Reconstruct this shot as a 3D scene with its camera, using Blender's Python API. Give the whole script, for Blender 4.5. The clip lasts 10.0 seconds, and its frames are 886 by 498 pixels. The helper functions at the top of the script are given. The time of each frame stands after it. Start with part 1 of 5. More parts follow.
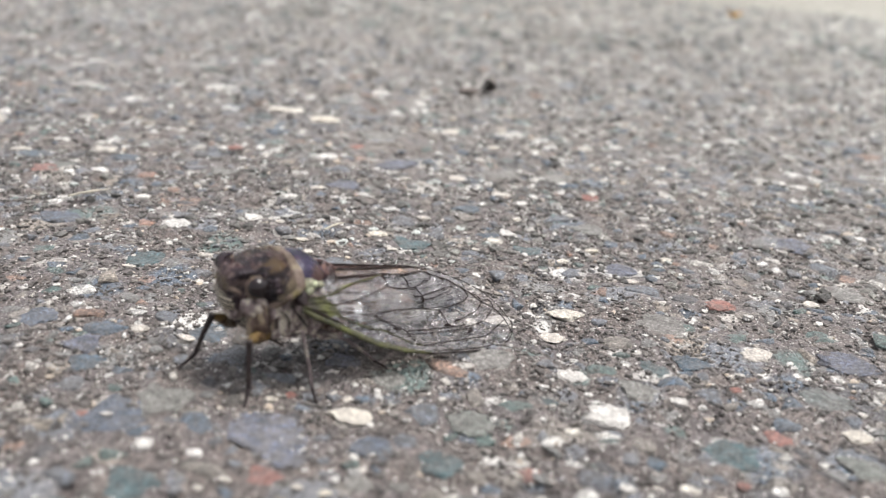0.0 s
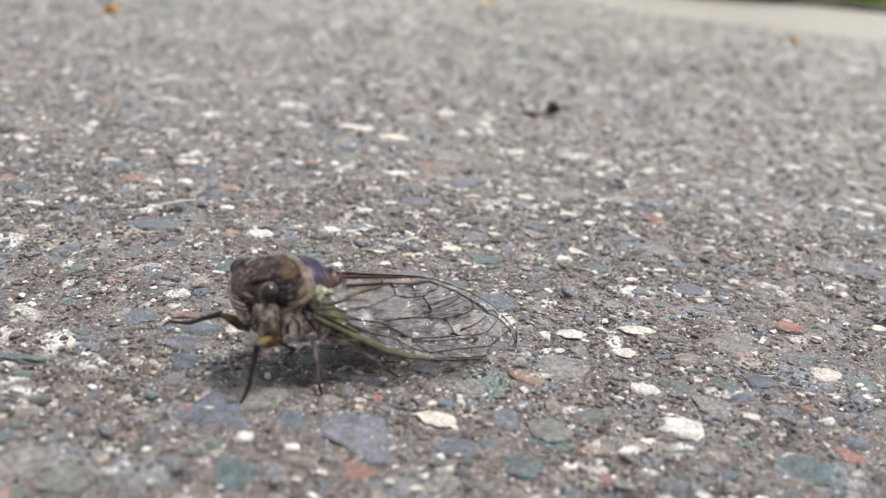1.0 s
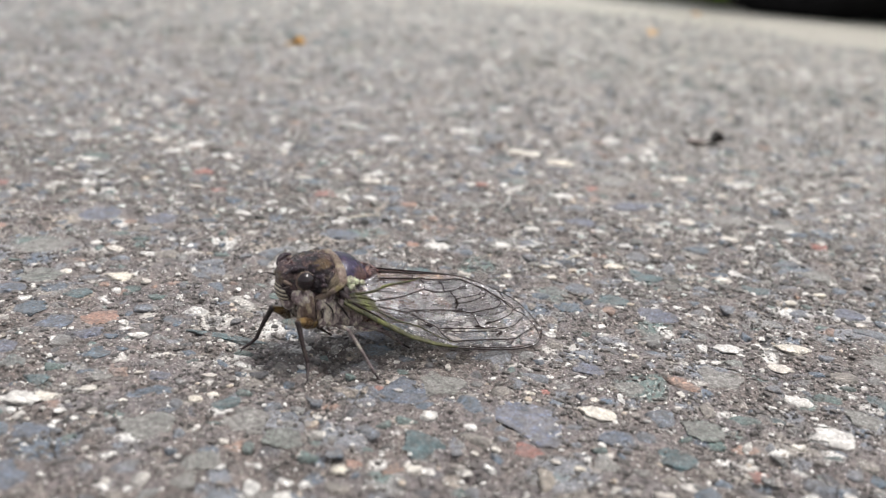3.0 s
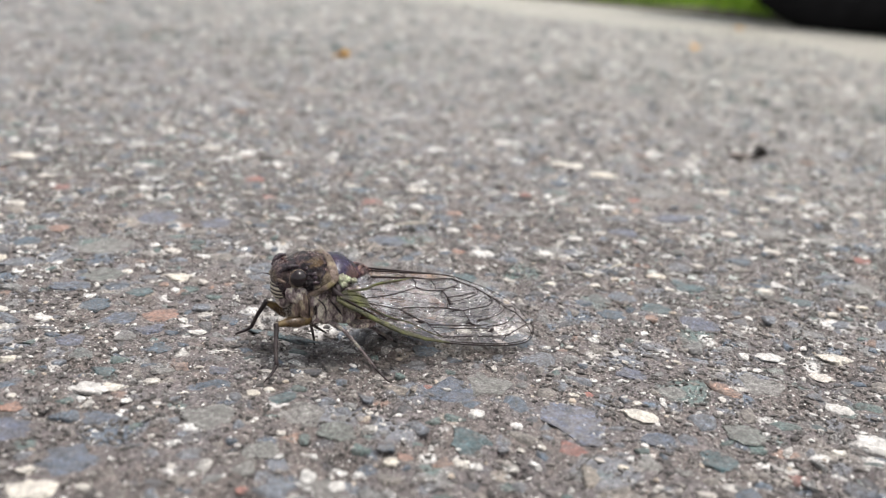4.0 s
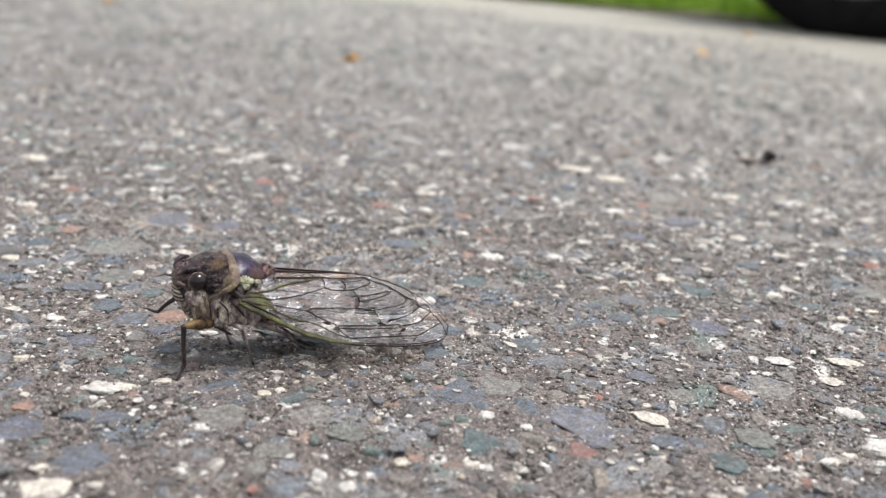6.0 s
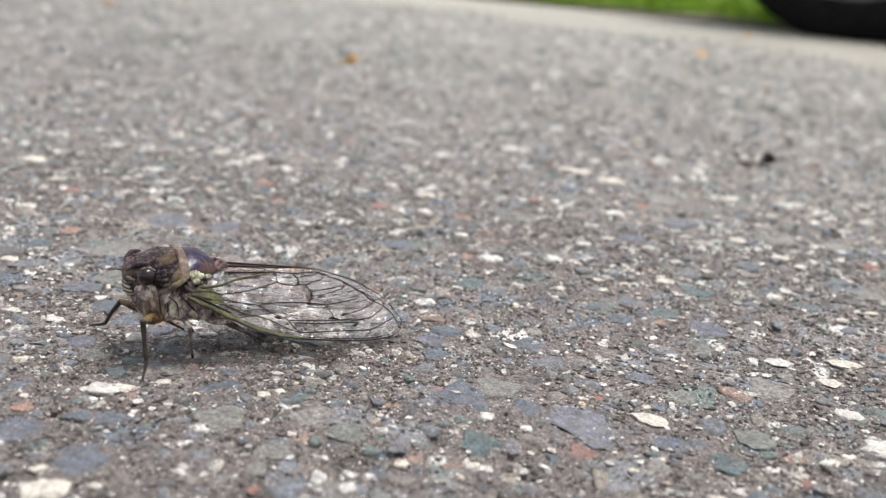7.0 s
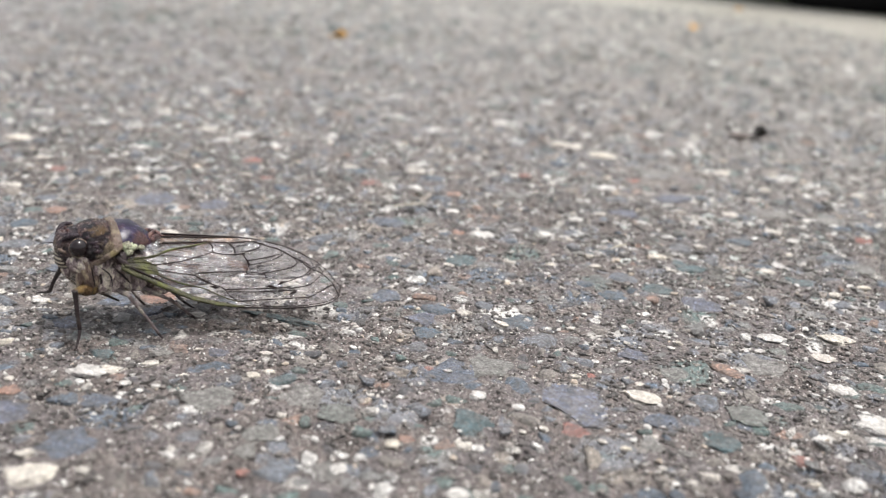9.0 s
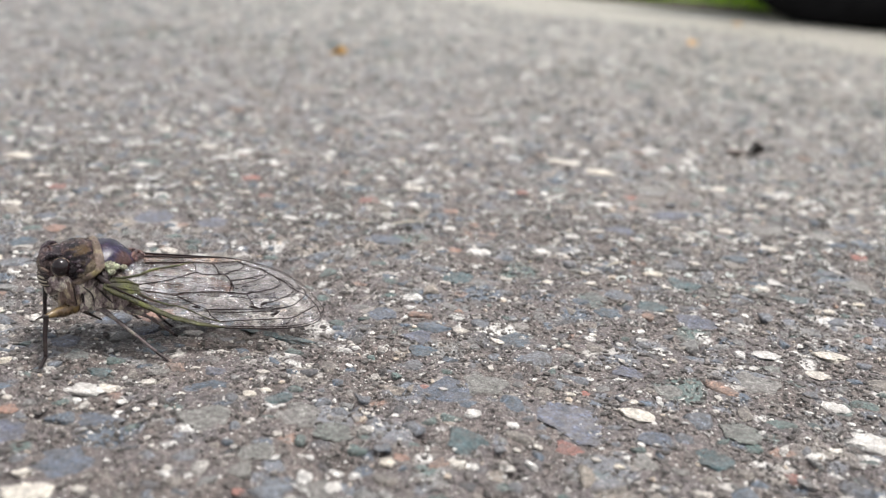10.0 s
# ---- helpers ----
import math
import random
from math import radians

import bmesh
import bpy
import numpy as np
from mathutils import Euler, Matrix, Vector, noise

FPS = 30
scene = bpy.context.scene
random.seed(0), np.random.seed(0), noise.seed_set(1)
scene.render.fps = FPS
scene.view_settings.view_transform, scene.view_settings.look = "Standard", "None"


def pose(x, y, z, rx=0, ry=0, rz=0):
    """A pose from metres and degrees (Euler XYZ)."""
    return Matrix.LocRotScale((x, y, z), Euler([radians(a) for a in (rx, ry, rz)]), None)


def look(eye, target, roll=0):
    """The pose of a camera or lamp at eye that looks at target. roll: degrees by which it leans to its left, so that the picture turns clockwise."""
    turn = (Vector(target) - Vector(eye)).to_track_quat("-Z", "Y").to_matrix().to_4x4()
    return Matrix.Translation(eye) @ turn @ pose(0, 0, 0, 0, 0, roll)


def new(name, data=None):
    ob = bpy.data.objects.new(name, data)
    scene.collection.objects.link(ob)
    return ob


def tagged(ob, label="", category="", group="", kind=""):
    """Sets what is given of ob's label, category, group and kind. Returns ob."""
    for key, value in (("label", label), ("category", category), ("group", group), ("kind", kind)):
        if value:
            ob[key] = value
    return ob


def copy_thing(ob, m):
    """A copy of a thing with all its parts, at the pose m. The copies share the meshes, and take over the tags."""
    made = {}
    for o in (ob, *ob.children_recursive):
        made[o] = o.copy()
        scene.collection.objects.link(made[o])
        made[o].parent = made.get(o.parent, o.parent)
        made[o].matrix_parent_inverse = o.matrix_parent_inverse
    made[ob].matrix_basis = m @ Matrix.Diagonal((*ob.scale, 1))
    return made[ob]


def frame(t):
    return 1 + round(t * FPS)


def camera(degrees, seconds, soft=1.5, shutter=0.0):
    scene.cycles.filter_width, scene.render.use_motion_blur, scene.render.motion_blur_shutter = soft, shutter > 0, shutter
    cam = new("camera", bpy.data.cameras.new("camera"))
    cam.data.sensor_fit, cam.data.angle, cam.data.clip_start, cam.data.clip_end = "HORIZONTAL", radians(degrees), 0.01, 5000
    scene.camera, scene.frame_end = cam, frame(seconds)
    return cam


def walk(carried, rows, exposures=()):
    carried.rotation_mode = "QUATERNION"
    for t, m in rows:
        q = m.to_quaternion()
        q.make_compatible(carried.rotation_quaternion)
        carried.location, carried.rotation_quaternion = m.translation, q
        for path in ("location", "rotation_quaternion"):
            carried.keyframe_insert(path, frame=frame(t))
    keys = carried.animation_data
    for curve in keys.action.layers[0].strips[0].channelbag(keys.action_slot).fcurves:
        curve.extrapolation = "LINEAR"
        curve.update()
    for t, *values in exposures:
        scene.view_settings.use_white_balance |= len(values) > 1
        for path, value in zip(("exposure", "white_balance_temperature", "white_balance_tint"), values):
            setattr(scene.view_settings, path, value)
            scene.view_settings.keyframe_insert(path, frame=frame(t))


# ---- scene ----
cam = camera(51.94, 10.0, soft=1.2)
cam.data.dof.use_dof, cam.data.dof.focus_distance, cam.data.dof.aperture_fstop = True, 0.142, 19.5
PATH = [
    (0, (0.04537, 0.04761, 0.05533), (0.00448, 0.98594, -0.28798), 4.15),
    (0.5, (0.04337, 0.04648, 0.05519), (-0.00418, 0.98433, -0.28858), 4.29),
    (1, (0.04108, 0.04152, 0.05608), (-0.05301, 0.98199, -0.27050), 4.55),
    (1.5, (0.04061, 0.03878, 0.05608), (-0.10752, 0.96251, -0.29715), 4.20),
    (2, (0.04079, 0.03462, 0.05709), (-0.16252, 0.95417, -0.27922), 3.88),
    (2.5, (0.04121, 0.03087, 0.05774), (-0.19333, 0.94919, -0.26111), 3.58),
    (4, (0.04103, 0.02192, 0.05816), (-0.26242, 0.92711, -0.23941), 3.57),
    (4.5, (0.04097, 0.02172, 0.05800), (-0.26527, 0.92740, -0.23519), 3.60),
    (5, (0.04074, 0.02142, 0.05786), (-0.26842, 0.92589, -0.23600), 3.66),
    (5.5, (0.04077, 0.02127, 0.05790), (-0.27057, 0.92492, -0.23621), 3.63),
    (7, (0.04063, 0.02111, 0.05781), (-0.26980, 0.92601, -0.23335), 3.71),
    (7.5, (0.04047, 0.02331, 0.05719), (-0.26335, 0.92407, -0.25317), 3.45),
    (8, (0.04032, 0.02312, 0.05750), (-0.25692, 0.92310, -0.26139), 3.47),
    (8.5, (0.04024, 0.02298, 0.05753), (-0.25676, 0.92390, -0.25891), 3.51),
    (9, (0.04029, 0.02278, 0.05762), (-0.25761, 0.92341, -0.25879), 3.49),
    (9.5, (0.04039, 0.02261, 0.05766), (-0.25867, 0.92351, -0.25690), 3.51),
    (10, (0.04125, 0.02226, 0.05863), (-0.25973, 0.92697, -0.24288), 3.38),
]
walk(cam, [(t, look(eye, target, roll)) for t, eye, target, roll in PATH])

# ---- light: a bright, thinly overcast day ----
SUN_UP, SUN_FROM = 74.0, 75.0
world = bpy.data.worlds.new("overcast_sky")
scene.world = world
world.use_nodes = True
wn = world.node_tree
sky = wn.nodes.new("ShaderNodeTexSky")
sky.sky_type, sky.sun_disc = "NISHITA", False
sky.sun_elevation, sky.sun_rotation = radians(SUN_UP), radians(SUN_FROM)
sky.dust_density, sky.air_density = 4.0, 1.0
soft_sky = wn.nodes.new("ShaderNodeHueSaturation")
soft_sky.inputs["Saturation"].default_value = 0.2
wn.links.new(sky.outputs[0], soft_sky.inputs["Color"])
wn.links.new(soft_sky.outputs[0], wn.nodes["Background"].inputs[0])
wn.nodes["Background"].inputs[1].default_value = 0.095
sun_data = bpy.data.lights.new("sun", "SUN")
sun_data.energy, sun_data.angle, sun_data.color = 1.6, radians(12), (1.0, 0.965, 0.915)
sun = new("sun", sun_data)
sa, sr = radians(SUN_UP), radians(SUN_FROM)
sun.matrix_world = look(Vector((math.sin(sr) * math.cos(sa), math.cos(sr) * math.cos(sa), math.sin(sa))) * 5, (0, 0, 0))
scene.view_settings.exposure = 1.25
MM = 0.001


# ---- materials ----
class Nodes:
    """A small builder for one node material."""

    def __init__(self, name, rough=0.6, metal=0.0):
        self.m = bpy.data.materials.new(name)
        self.m.use_nodes = True
        self.t = self.m.node_tree
        self.b = self.t.nodes["Principled BSDF"]
        self.b.inputs["Roughness"].default_value = rough
        self.b.inputs["Metallic"].default_value = metal
        self.obj = self.t.nodes.new("ShaderNodeTexCoord").outputs["Object"]

    def put(self, kind, **values):
        n = self.t.nodes.new(kind)
        for key, v in values.items():
            n.inputs[key.replace("_", " ")].default_value = v
        return n

    def link(self, a, b):
        self.t.links.new(a, b)

    def noise(self, scale, detail=4.0, rough=0.6, where=None):
        n = self.put("ShaderNodeTexNoise", Scale=scale, Detail=detail, Roughness=rough)
        self.link(where or self.obj, n.inputs["Vector"])
        return n.outputs["Fac"]

    def ramp(self, fac, stops, constant=False):
        n = self.t.nodes.new("ShaderNodeValToRGB")
        cr = n.color_ramp
        cr.interpolation = "CONSTANT" if constant else "LINEAR"
        while len(cr.elements) < len(stops):
            cr.elements.new(0.5)
        for e, (p, c) in zip(cr.elements, stops):
            e.position, e.color = p, (*c, 1) if len(c) == 3 else c
        self.link(fac, n.inputs["Fac"])
        return n.outputs["Color"]

    def mix(self, fac, a, b, mode="MIX"):
        n = self.t.nodes.new("ShaderNodeMix")
        n.data_type, n.blend_type = "RGBA", mode
        for v, s in ((fac, n.inputs[0]), (a, n.inputs[6]), (b, n.inputs[7])):
            if isinstance(v, (int, float)):
                s.default_value = v
            elif isinstance(v, tuple):
                s.default_value = (*v, 1)
            else:
                self.link(v, s)
        return n.outputs[2]

    def color(self, c):
        if isinstance(c, tuple):
            self.b.inputs["Base Color"].default_value = (*c, 1)
        else:
            self.link(c, self.b.inputs["Base Color"])
        return self

    def bump(self, height, distance, strength=1.0):
        n = self.put("ShaderNodeBump", Distance=distance, Strength=strength)
        self.link(height, n.inputs["Height"])
        self.link(n.outputs[0], self.b.inputs["Normal"])
        return self


def grey(v):
    return (v, v, v)


def plain(name, c, rough=0.6, spread=0.35, scale=900.0, relief=0.0001, coat=0.0):
    """A base colour broken by two sizes of noise, with fine relief."""
    k = Nodes(name, rough)
    lo, hi = tuple(v * (1 - spread) for v in c), tuple(min(1, v * (1 + spread)) for v in c)
    big = k.ramp(k.noise(scale * 0.25), [(0.3, lo), (0.7, hi)])
    fine = k.ramp(k.noise(scale * 2), [(0.3, grey(0.75)), (0.7, grey(1.0))])
    k.color(k.mix(1.0, big, fine, "MULTIPLY"))
    k.bump(k.noise(scale), relief)
    k.b.inputs["Coat Weight"].default_value = coat
    return k.m


def stone_material(name, stops, per_object, rough=0.6, dusty=0.62, grain=1.0, pale=1.0):
    """Aggregate: each stone takes one colour of the row; grain and specks break it."""
    k = Nodes(name, rough)
    k.b.inputs["Specular IOR Level"].default_value = 0.7
    if per_object:
        pick = k.t.nodes.new("ShaderNodeObjectInfo").outputs["Random"]
    else:
        pick = k.t.nodes.new("ShaderNodeNewGeometry").outputs["Random Per Island"]
    base = k.ramp(pick, stops, constant=True)
    where = k.t.nodes.new("ShaderNodeNewGeometry").outputs["Position"]
    mottle = k.ramp(k.noise(550, 5, 0.7, where), [(0.32, grey(1 - 0.55 * grain)), (0.68, grey(1 + 0.35 * grain))])
    speck = k.ramp(k.noise(2300, 4, 0.7, where), [(0.35, grey(1 - 0.58 * grain)), (0.55, grey(1.0)), (0.68, grey(1 + 0.9 * grain))])
    c = k.mix(1.0, k.mix(1.0, base, mottle, "MULTIPLY"), speck, "MULTIPLY")
    dirt = k.ramp(k.noise(1300, 4, 0.7, where), [(0.3, (0.075 * pale, 0.067 * pale, 0.064 * pale)), (0.5, (0.165 * pale, 0.15 * pale, 0.143 * pale)), (0.72, (0.37, 0.345, 0.33))])
    cover = k.ramp(k.noise(330, 5, 0.7, where), [(0.44 - dusty * 0.15, grey(0.05)), (0.6 - dusty * 0.1, grey(dusty))])
    c = k.mix(cover, c, dirt)
    # loose grit and worn pits that break up each stone's face and its outline
    grit = k.ramp(k.noise(1700, 5, 0.75, where), [(0.5, grey(0.0)), (0.62, grey(min(1.0, 0.85 * dusty)))])
    c = k.mix(grit, c, k.ramp(k.noise(2600, 3, 0.6, where), [(0.35, (0.06 * pale, 0.052 * pale, 0.048 * pale)), (0.55, (0.2 * pale, 0.18 * pale, 0.165 * pale)), (0.68, (0.62, 0.58, 0.54))]))
    k.color(c)
    k.bump(k.noise(850, 6, 0.75, where), 0.0009, 1.0)
    return k.m


WHITE = [(0.0, (0.8, 0.75, 0.67)), (0.3, (0.86, 0.83, 0.79)), (0.6, (0.74, 0.68, 0.61)), (0.8, (0.84, 0.82, 0.79))]
CREAM = [(0.0, (0.8, 0.73, 0.61)), (0.4, (0.76, 0.7, 0.6)), (0.7, (0.82, 0.76, 0.66))]
RED = [(0.0, (0.36, 0.13, 0.1)), (0.35, (0.38, 0.15, 0.115)), (0.6, (0.32, 0.14, 0.115)), (0.8, (0.4, 0.22, 0.16))]
BLUE = [(0.0, (0.075, 0.12, 0.165)), (0.3, (0.115, 0.145, 0.2)), (0.55, (0.075, 0.135, 0.15)), (0.8, (0.13, 0.145, 0.205))]
GREY = [(0.0, (0.19, 0.21, 0.19)), (0.3, (0.26, 0.26, 0.24)), (0.6, (0.16, 0.185, 0.18)), (0.8, (0.3, 0.29, 0.27))]
MIXED = [(0.0, (0.09, 0.09, 0.1)), (0.08, (0.1, 0.14, 0.19)), (0.22, (0.17, 0.19, 0.225)), (0.34, (0.11, 0.17, 0.16)), (0.44, (0.24, 0.24, 0.235)),
         (0.56, (0.28, 0.25, 0.22)), (0.66, (0.2, 0.21, 0.235)), (0.76, (0.33, 0.21, 0.16)), (0.79, (0.36, 0.31, 0.26)), (0.83, (0.6, 0.57, 0.53)), (0.9, (0.8, 0.78, 0.75))]
CHIPS = [(0.0, (0.045, 0.039, 0.036)), (0.2, (0.085, 0.074, 0.068)), (0.45, (0.145, 0.127, 0.117)), (0.66, (0.235, 0.208, 0.19)), (0.84, (0.38, 0.345, 0.315)), (0.92, (0.58, 0.55, 0.52)), (0.96, (0.8, 0.78, 0.75))]
M_WHITE, M_CREAM = stone_material("white_stone", WHITE, True, dusty=0.42, grain=0.7, pale=2.0), stone_material("cream_stone", CREAM, True, dusty=0.42, grain=0.75, pale=2.4)
M_RED, M_BLUE, M_GREY = stone_material("red_stone", RED, True, dusty=0.4), stone_material("blue_stone", BLUE, True, dusty=0.38, grain=1.3), stone_material("grey_stone", GREY, True, dusty=0.5, grain=1.3)
M_SLATE = stone_material("blue_slate", [(0.0, (0.125, 0.15, 0.225))], True, dusty=0.5, grain=1.5, pale=1.5)
M_MIXED = stone_material("aggregate_piece", MIXED, True)
FAR = [(0.0, (0.06, 0.065, 0.065)), (0.08, (0.1, 0.145, 0.16)), (0.22, (0.15, 0.185, 0.19)), (0.34, (0.11, 0.17, 0.15)), (0.46, (0.23, 0.245, 0.22)), (0.58, (0.26, 0.25, 0.21)), (0.68, (0.18, 0.205, 0.2)), (0.79, (0.36, 0.27, 0.2)), (0.82, (0.38, 0.36, 0.3)), (0.86, (0.6, 0.58, 0.53)), (0.92, (0.8, 0.78, 0.74))]
M_DUSTY = stone_material("dusty_aggregate", FAR, False, dusty=0.3, grain=1.1, pale=1.3)
COOL_CHIPS = [(p, (r * 0.93, g * 1.01, b * 1.0)) for p, (r, g, b) in CHIPS]
M_COOL_CHIPS = stone_material("cool_grit", COOL_CHIPS, False, 0.5, 0.25, 0.8)
M_MIXED_STUFF, M_CHIPS = stone_material("aggregate", MIXED, False, dusty=0.34, pale=1.1, grain=1.2), stone_material("grit", CHIPS, False, 0.5, 0.25, 0.7)


def road_material():
    k = Nodes("worn_asphalt", 0.5)
    k.b.inputs["Specular IOR Level"].default_value = 0.75
    tar = k.ramp(k.noise(75, 6, 0.7), [(0.3, (0.072, 0.057, 0.055)), (0.45, (0.14, 0.113, 0.102)), (0.58, (0.12, 0.101, 0.102)), (0.72, (0.21, 0.18, 0.163))])
    fine = k.ramp(k.noise(1300, 6, 0.8), [(0.34, grey(0.25)), (0.5, grey(0.88)), (0.66, grey(2.05))])
    c = k.mix(1.0, tar, fine, "MULTIPLY")
    relief = k.noise(1100, 5, 0.7)
    for scale, stops, amount, share in ((110.0, MIXED, 0.8, 0.5), (300.0, MIXED, 0.75, 0.5), (1900.0, CHIPS, 0.9, 0.45)):
        cells = k.put("ShaderNodeTexVoronoi", Scale=scale)
        warp = k.put("ShaderNodeTexNoise", Scale=scale * 1.3, Detail=3.0)
        k.link(k.obj, warp.inputs["Vector"])
        shift = k.put("ShaderNodeVectorMath")
        shift.operation = "MULTIPLY_ADD"
        shift.inputs[1].default_value = (0.7 / scale,) * 3
        k.link(warp.outputs["Color"], shift.inputs[0])
        k.link(k.obj, shift.inputs[2])
        k.link(shift.outputs[0], cells.inputs["Vector"])
        rgb = k.t.nodes.new("ShaderNodeSeparateColor")
        k.link(cells.outputs["Color"], rgb.inputs[0])
        grain = k.mix(1.0, k.ramp(rgb.outputs[0], stops, constant=True), k.ramp(k.noise(2200, 3, 0.7), [(0.3, grey(0.6)), (0.7, grey(1.3))]), "MULTIPLY")
        inside = k.ramp(cells.outputs["Distance"], [(0.32, grey(amount)), (0.5, grey(0.0))])
        some = k.ramp(rgb.outputs[1], [(0.0, grey(0.0)), (share, grey(1.0))], constant=True)
        mask = k.mix(1.0, inside, some, "MULTIPLY")
        c = k.mix(mask, c, grain)
        relief = k.mix(0.5, relief, mask, "ADD")
    # bright mineral specks and dark pores in the worn binder
    c = k.mix(k.ramp(k.noise(2700, 2, 0.5), [(0.62, grey(0.0)), (0.69, grey(0.7))]), c, (0.7, 0.66, 0.63))
    c = k.mix(k.ramp(k.noise(1500, 3, 0.6), [(0.3, grey(0.8)), (0.38, grey(0.0))]), c, (0.025, 0.02, 0.02))
    # a band of pale sand along the far edge of the carriageway; tar pales gradually towards it
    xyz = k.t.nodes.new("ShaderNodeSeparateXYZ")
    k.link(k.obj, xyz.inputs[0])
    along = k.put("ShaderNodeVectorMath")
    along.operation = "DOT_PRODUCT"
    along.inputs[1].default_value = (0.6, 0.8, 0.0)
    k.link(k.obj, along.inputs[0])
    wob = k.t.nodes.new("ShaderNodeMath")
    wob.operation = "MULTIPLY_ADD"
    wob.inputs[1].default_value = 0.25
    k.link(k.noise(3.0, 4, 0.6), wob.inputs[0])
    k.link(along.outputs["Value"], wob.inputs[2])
    sand_and_paling = k.ramp(wob.outputs[0], [(0.0, grey(0.0)), (0.3, grey(0.0)), (0.6, grey(0.22)), (0.97, grey(0.42)), (1.0, grey(0.75))])
    k.color(k.mix(sand_and_paling, c, k.ramp(k.noise(220, 4), [(0.3, (0.3, 0.285, 0.24)), (0.7, (0.43, 0.41, 0.345))])))
    k.bump(relief, 0.0008, 1.0)
    return k.m


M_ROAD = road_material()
EDGE, ALONG, OUT = Vector((0.0, 1.70, 0.0)), Vector((0.81, -0.586, 0.0)), Vector((0.586, 0.81, 0.0))


# ---- mesh helpers ----
def part(name, bm, material, parent=None, label="", smooth=True):
    """Links a bmesh as one mesh object under a thing or a part."""
    me = bpy.data.meshes.new(name)
    bmesh.ops.recalc_face_normals(bm, faces=bm.faces)
    bm.to_mesh(me)
    bm.free()
    if smooth:
        me.shade_smooth()
    me.materials.append(material)
    ob = new(name, me)
    if parent:
        ob.parent = parent
    return tagged(ob, label) if label else ob


def thing(name, label, category, group="", at=None):
    ob = tagged(new(name), label, category, group)
    ob.empty_display_size = 0.01
    if at is not None:
        ob.matrix_world = at
    return ob


def spline(points, count):
    """A smooth curve through the points, as count rows."""
    p = np.array(points, float)
    p = np.vstack([2 * p[0] - p[1], p, 2 * p[-1] - p[-2]])
    out = []
    for s in np.linspace(0, len(p) - 3 - 1e-6, count):
        i, f = int(s), s - int(s)
        a, b, c, d = p[i:i + 4]
        out.append(0.5 * (2 * b + (c - a) * f + (2 * a - 5 * b + 4 * c - d) * f**2 + (3 * b - a - 3 * c + d) * f**3))
    return np.array(out)


def skin(bm, rings, close=True):
    """Faces between rows of points; with ends closed by a fan."""
    made = [[bm.verts.new(p) for p in ring] for ring in rings]
    n = len(made[0])
    for a, b in zip(made, made[1:]):
        for i in range(n):
            j = (i + 1) % n
            bm.faces.new((a[i], a[j], b[j], b[i]))
    if close:
        for ring in (made[0], made[-1]):
            mid = bm.verts.new(sum((v.co for v in ring), Vector()) / n)
            for i in range(n):
                bm.faces.new((ring[i], ring[(i + 1) % n], mid))
    return bm


def loft(sections, rings=30, around=28, ripple=None, power=2.0):
    """A body along x from sections (x, z, half width, height over z, depth under z), in millimetres."""
    rows = spline(sections, rings)
    out = []
    for x, z, w, up, down in rows:
        ring = []
        for i in range(around):
            a = 2 * math.pi * i / around
            c, s = math.cos(a), math.sin(a)
            e = 2.0 / power
            cy, sz = math.copysign(abs(c) ** e, c), math.copysign(abs(s) ** e, s)
            k = 1 + (ripple(x, a) if ripple else 0)
            ring.append(Vector((x, max(w, 0.05) * cy * k, z + (up if s > 0 else down) * sz * k)) * MM)
        out.append(ring)
    return skin(bmesh.new(), out)


def tube(points, radii, around=7, count=None):
    """A tapered round rod through points (millimetres)."""
    points = [tuple(q) for q in points]
    p = spline(points, count or 5 * len(points)) if len(points) > 2 else np.array(points, float)
    r = np.interp(np.linspace(0, 1, len(p)), np.linspace(0, 1, len(radii)), radii)
    out = []
    for i, c in enumerate(p):
        d = Vector(p[min(i + 1, len(p) - 1)] - p[max(i - 1, 0)]).normalized()
        side = d.cross(Vector((0.13, 0.2, 1.0))).normalized()
        up = side.cross(d)
        rad = float(r[i])
        out.append([(Vector(c) + rad * (math.cos(a) * side + math.sin(a) * up)) * MM for a in np.linspace(0, 2 * math.pi, around, endpoint=False)])
    return skin(bmesh.new(), out)


def ball(centre, radii, rows=14, around=20, shape=None):
    """A round body, in millimetres; shape(latitude, longitude) swells it."""
    out = []
    for i in range(1, rows):
        la = math.pi * i / rows - math.pi / 2
        ring = []
        for j in range(around):
            lo = 2 * math.pi * j / around
            k = 1 + (shape(la, lo) if shape else 0)
            ring.append(Vector((centre[0] + k * radii[0] * math.cos(la) * math.cos(lo), centre[1] + k * radii[1] * math.cos(la) * math.sin(lo), centre[2] + k * radii[2] * math.sin(la))) * MM)
        out.append(ring)
    return skin(bmesh.new(), out)


def value_noise(x, y, cell, seed):
    """Smooth noise from -1 to 1 on a square lattice."""
    gx, gy = np.floor(x / cell).astype(np.int64), np.floor(y / cell).astype(np.int64)
    fx, fy = x / cell - gx, y / cell - gy
    fx, fy = fx * fx * (3 - 2 * fx), fy * fy * (3 - 2 * fy)

    def h(i, j):
        n = (i * 374761393 + j * 668265263 + seed * 974711) & 0x7FFFFFFF
        n = ((n ^ (n >> 13)) * 1274126177) & 0x7FFFFFFF
        return ((n ^ (n >> 16)) & 0xFFFF) / 32767.5 - 1
    return (h(gx, gy) * (1 - fx) + h(gx + 1, gy) * fx) * (1 - fy) + (h(gx, gy + 1) * (1 - fx) + h(gx + 1, gy + 1) * fx) * fy


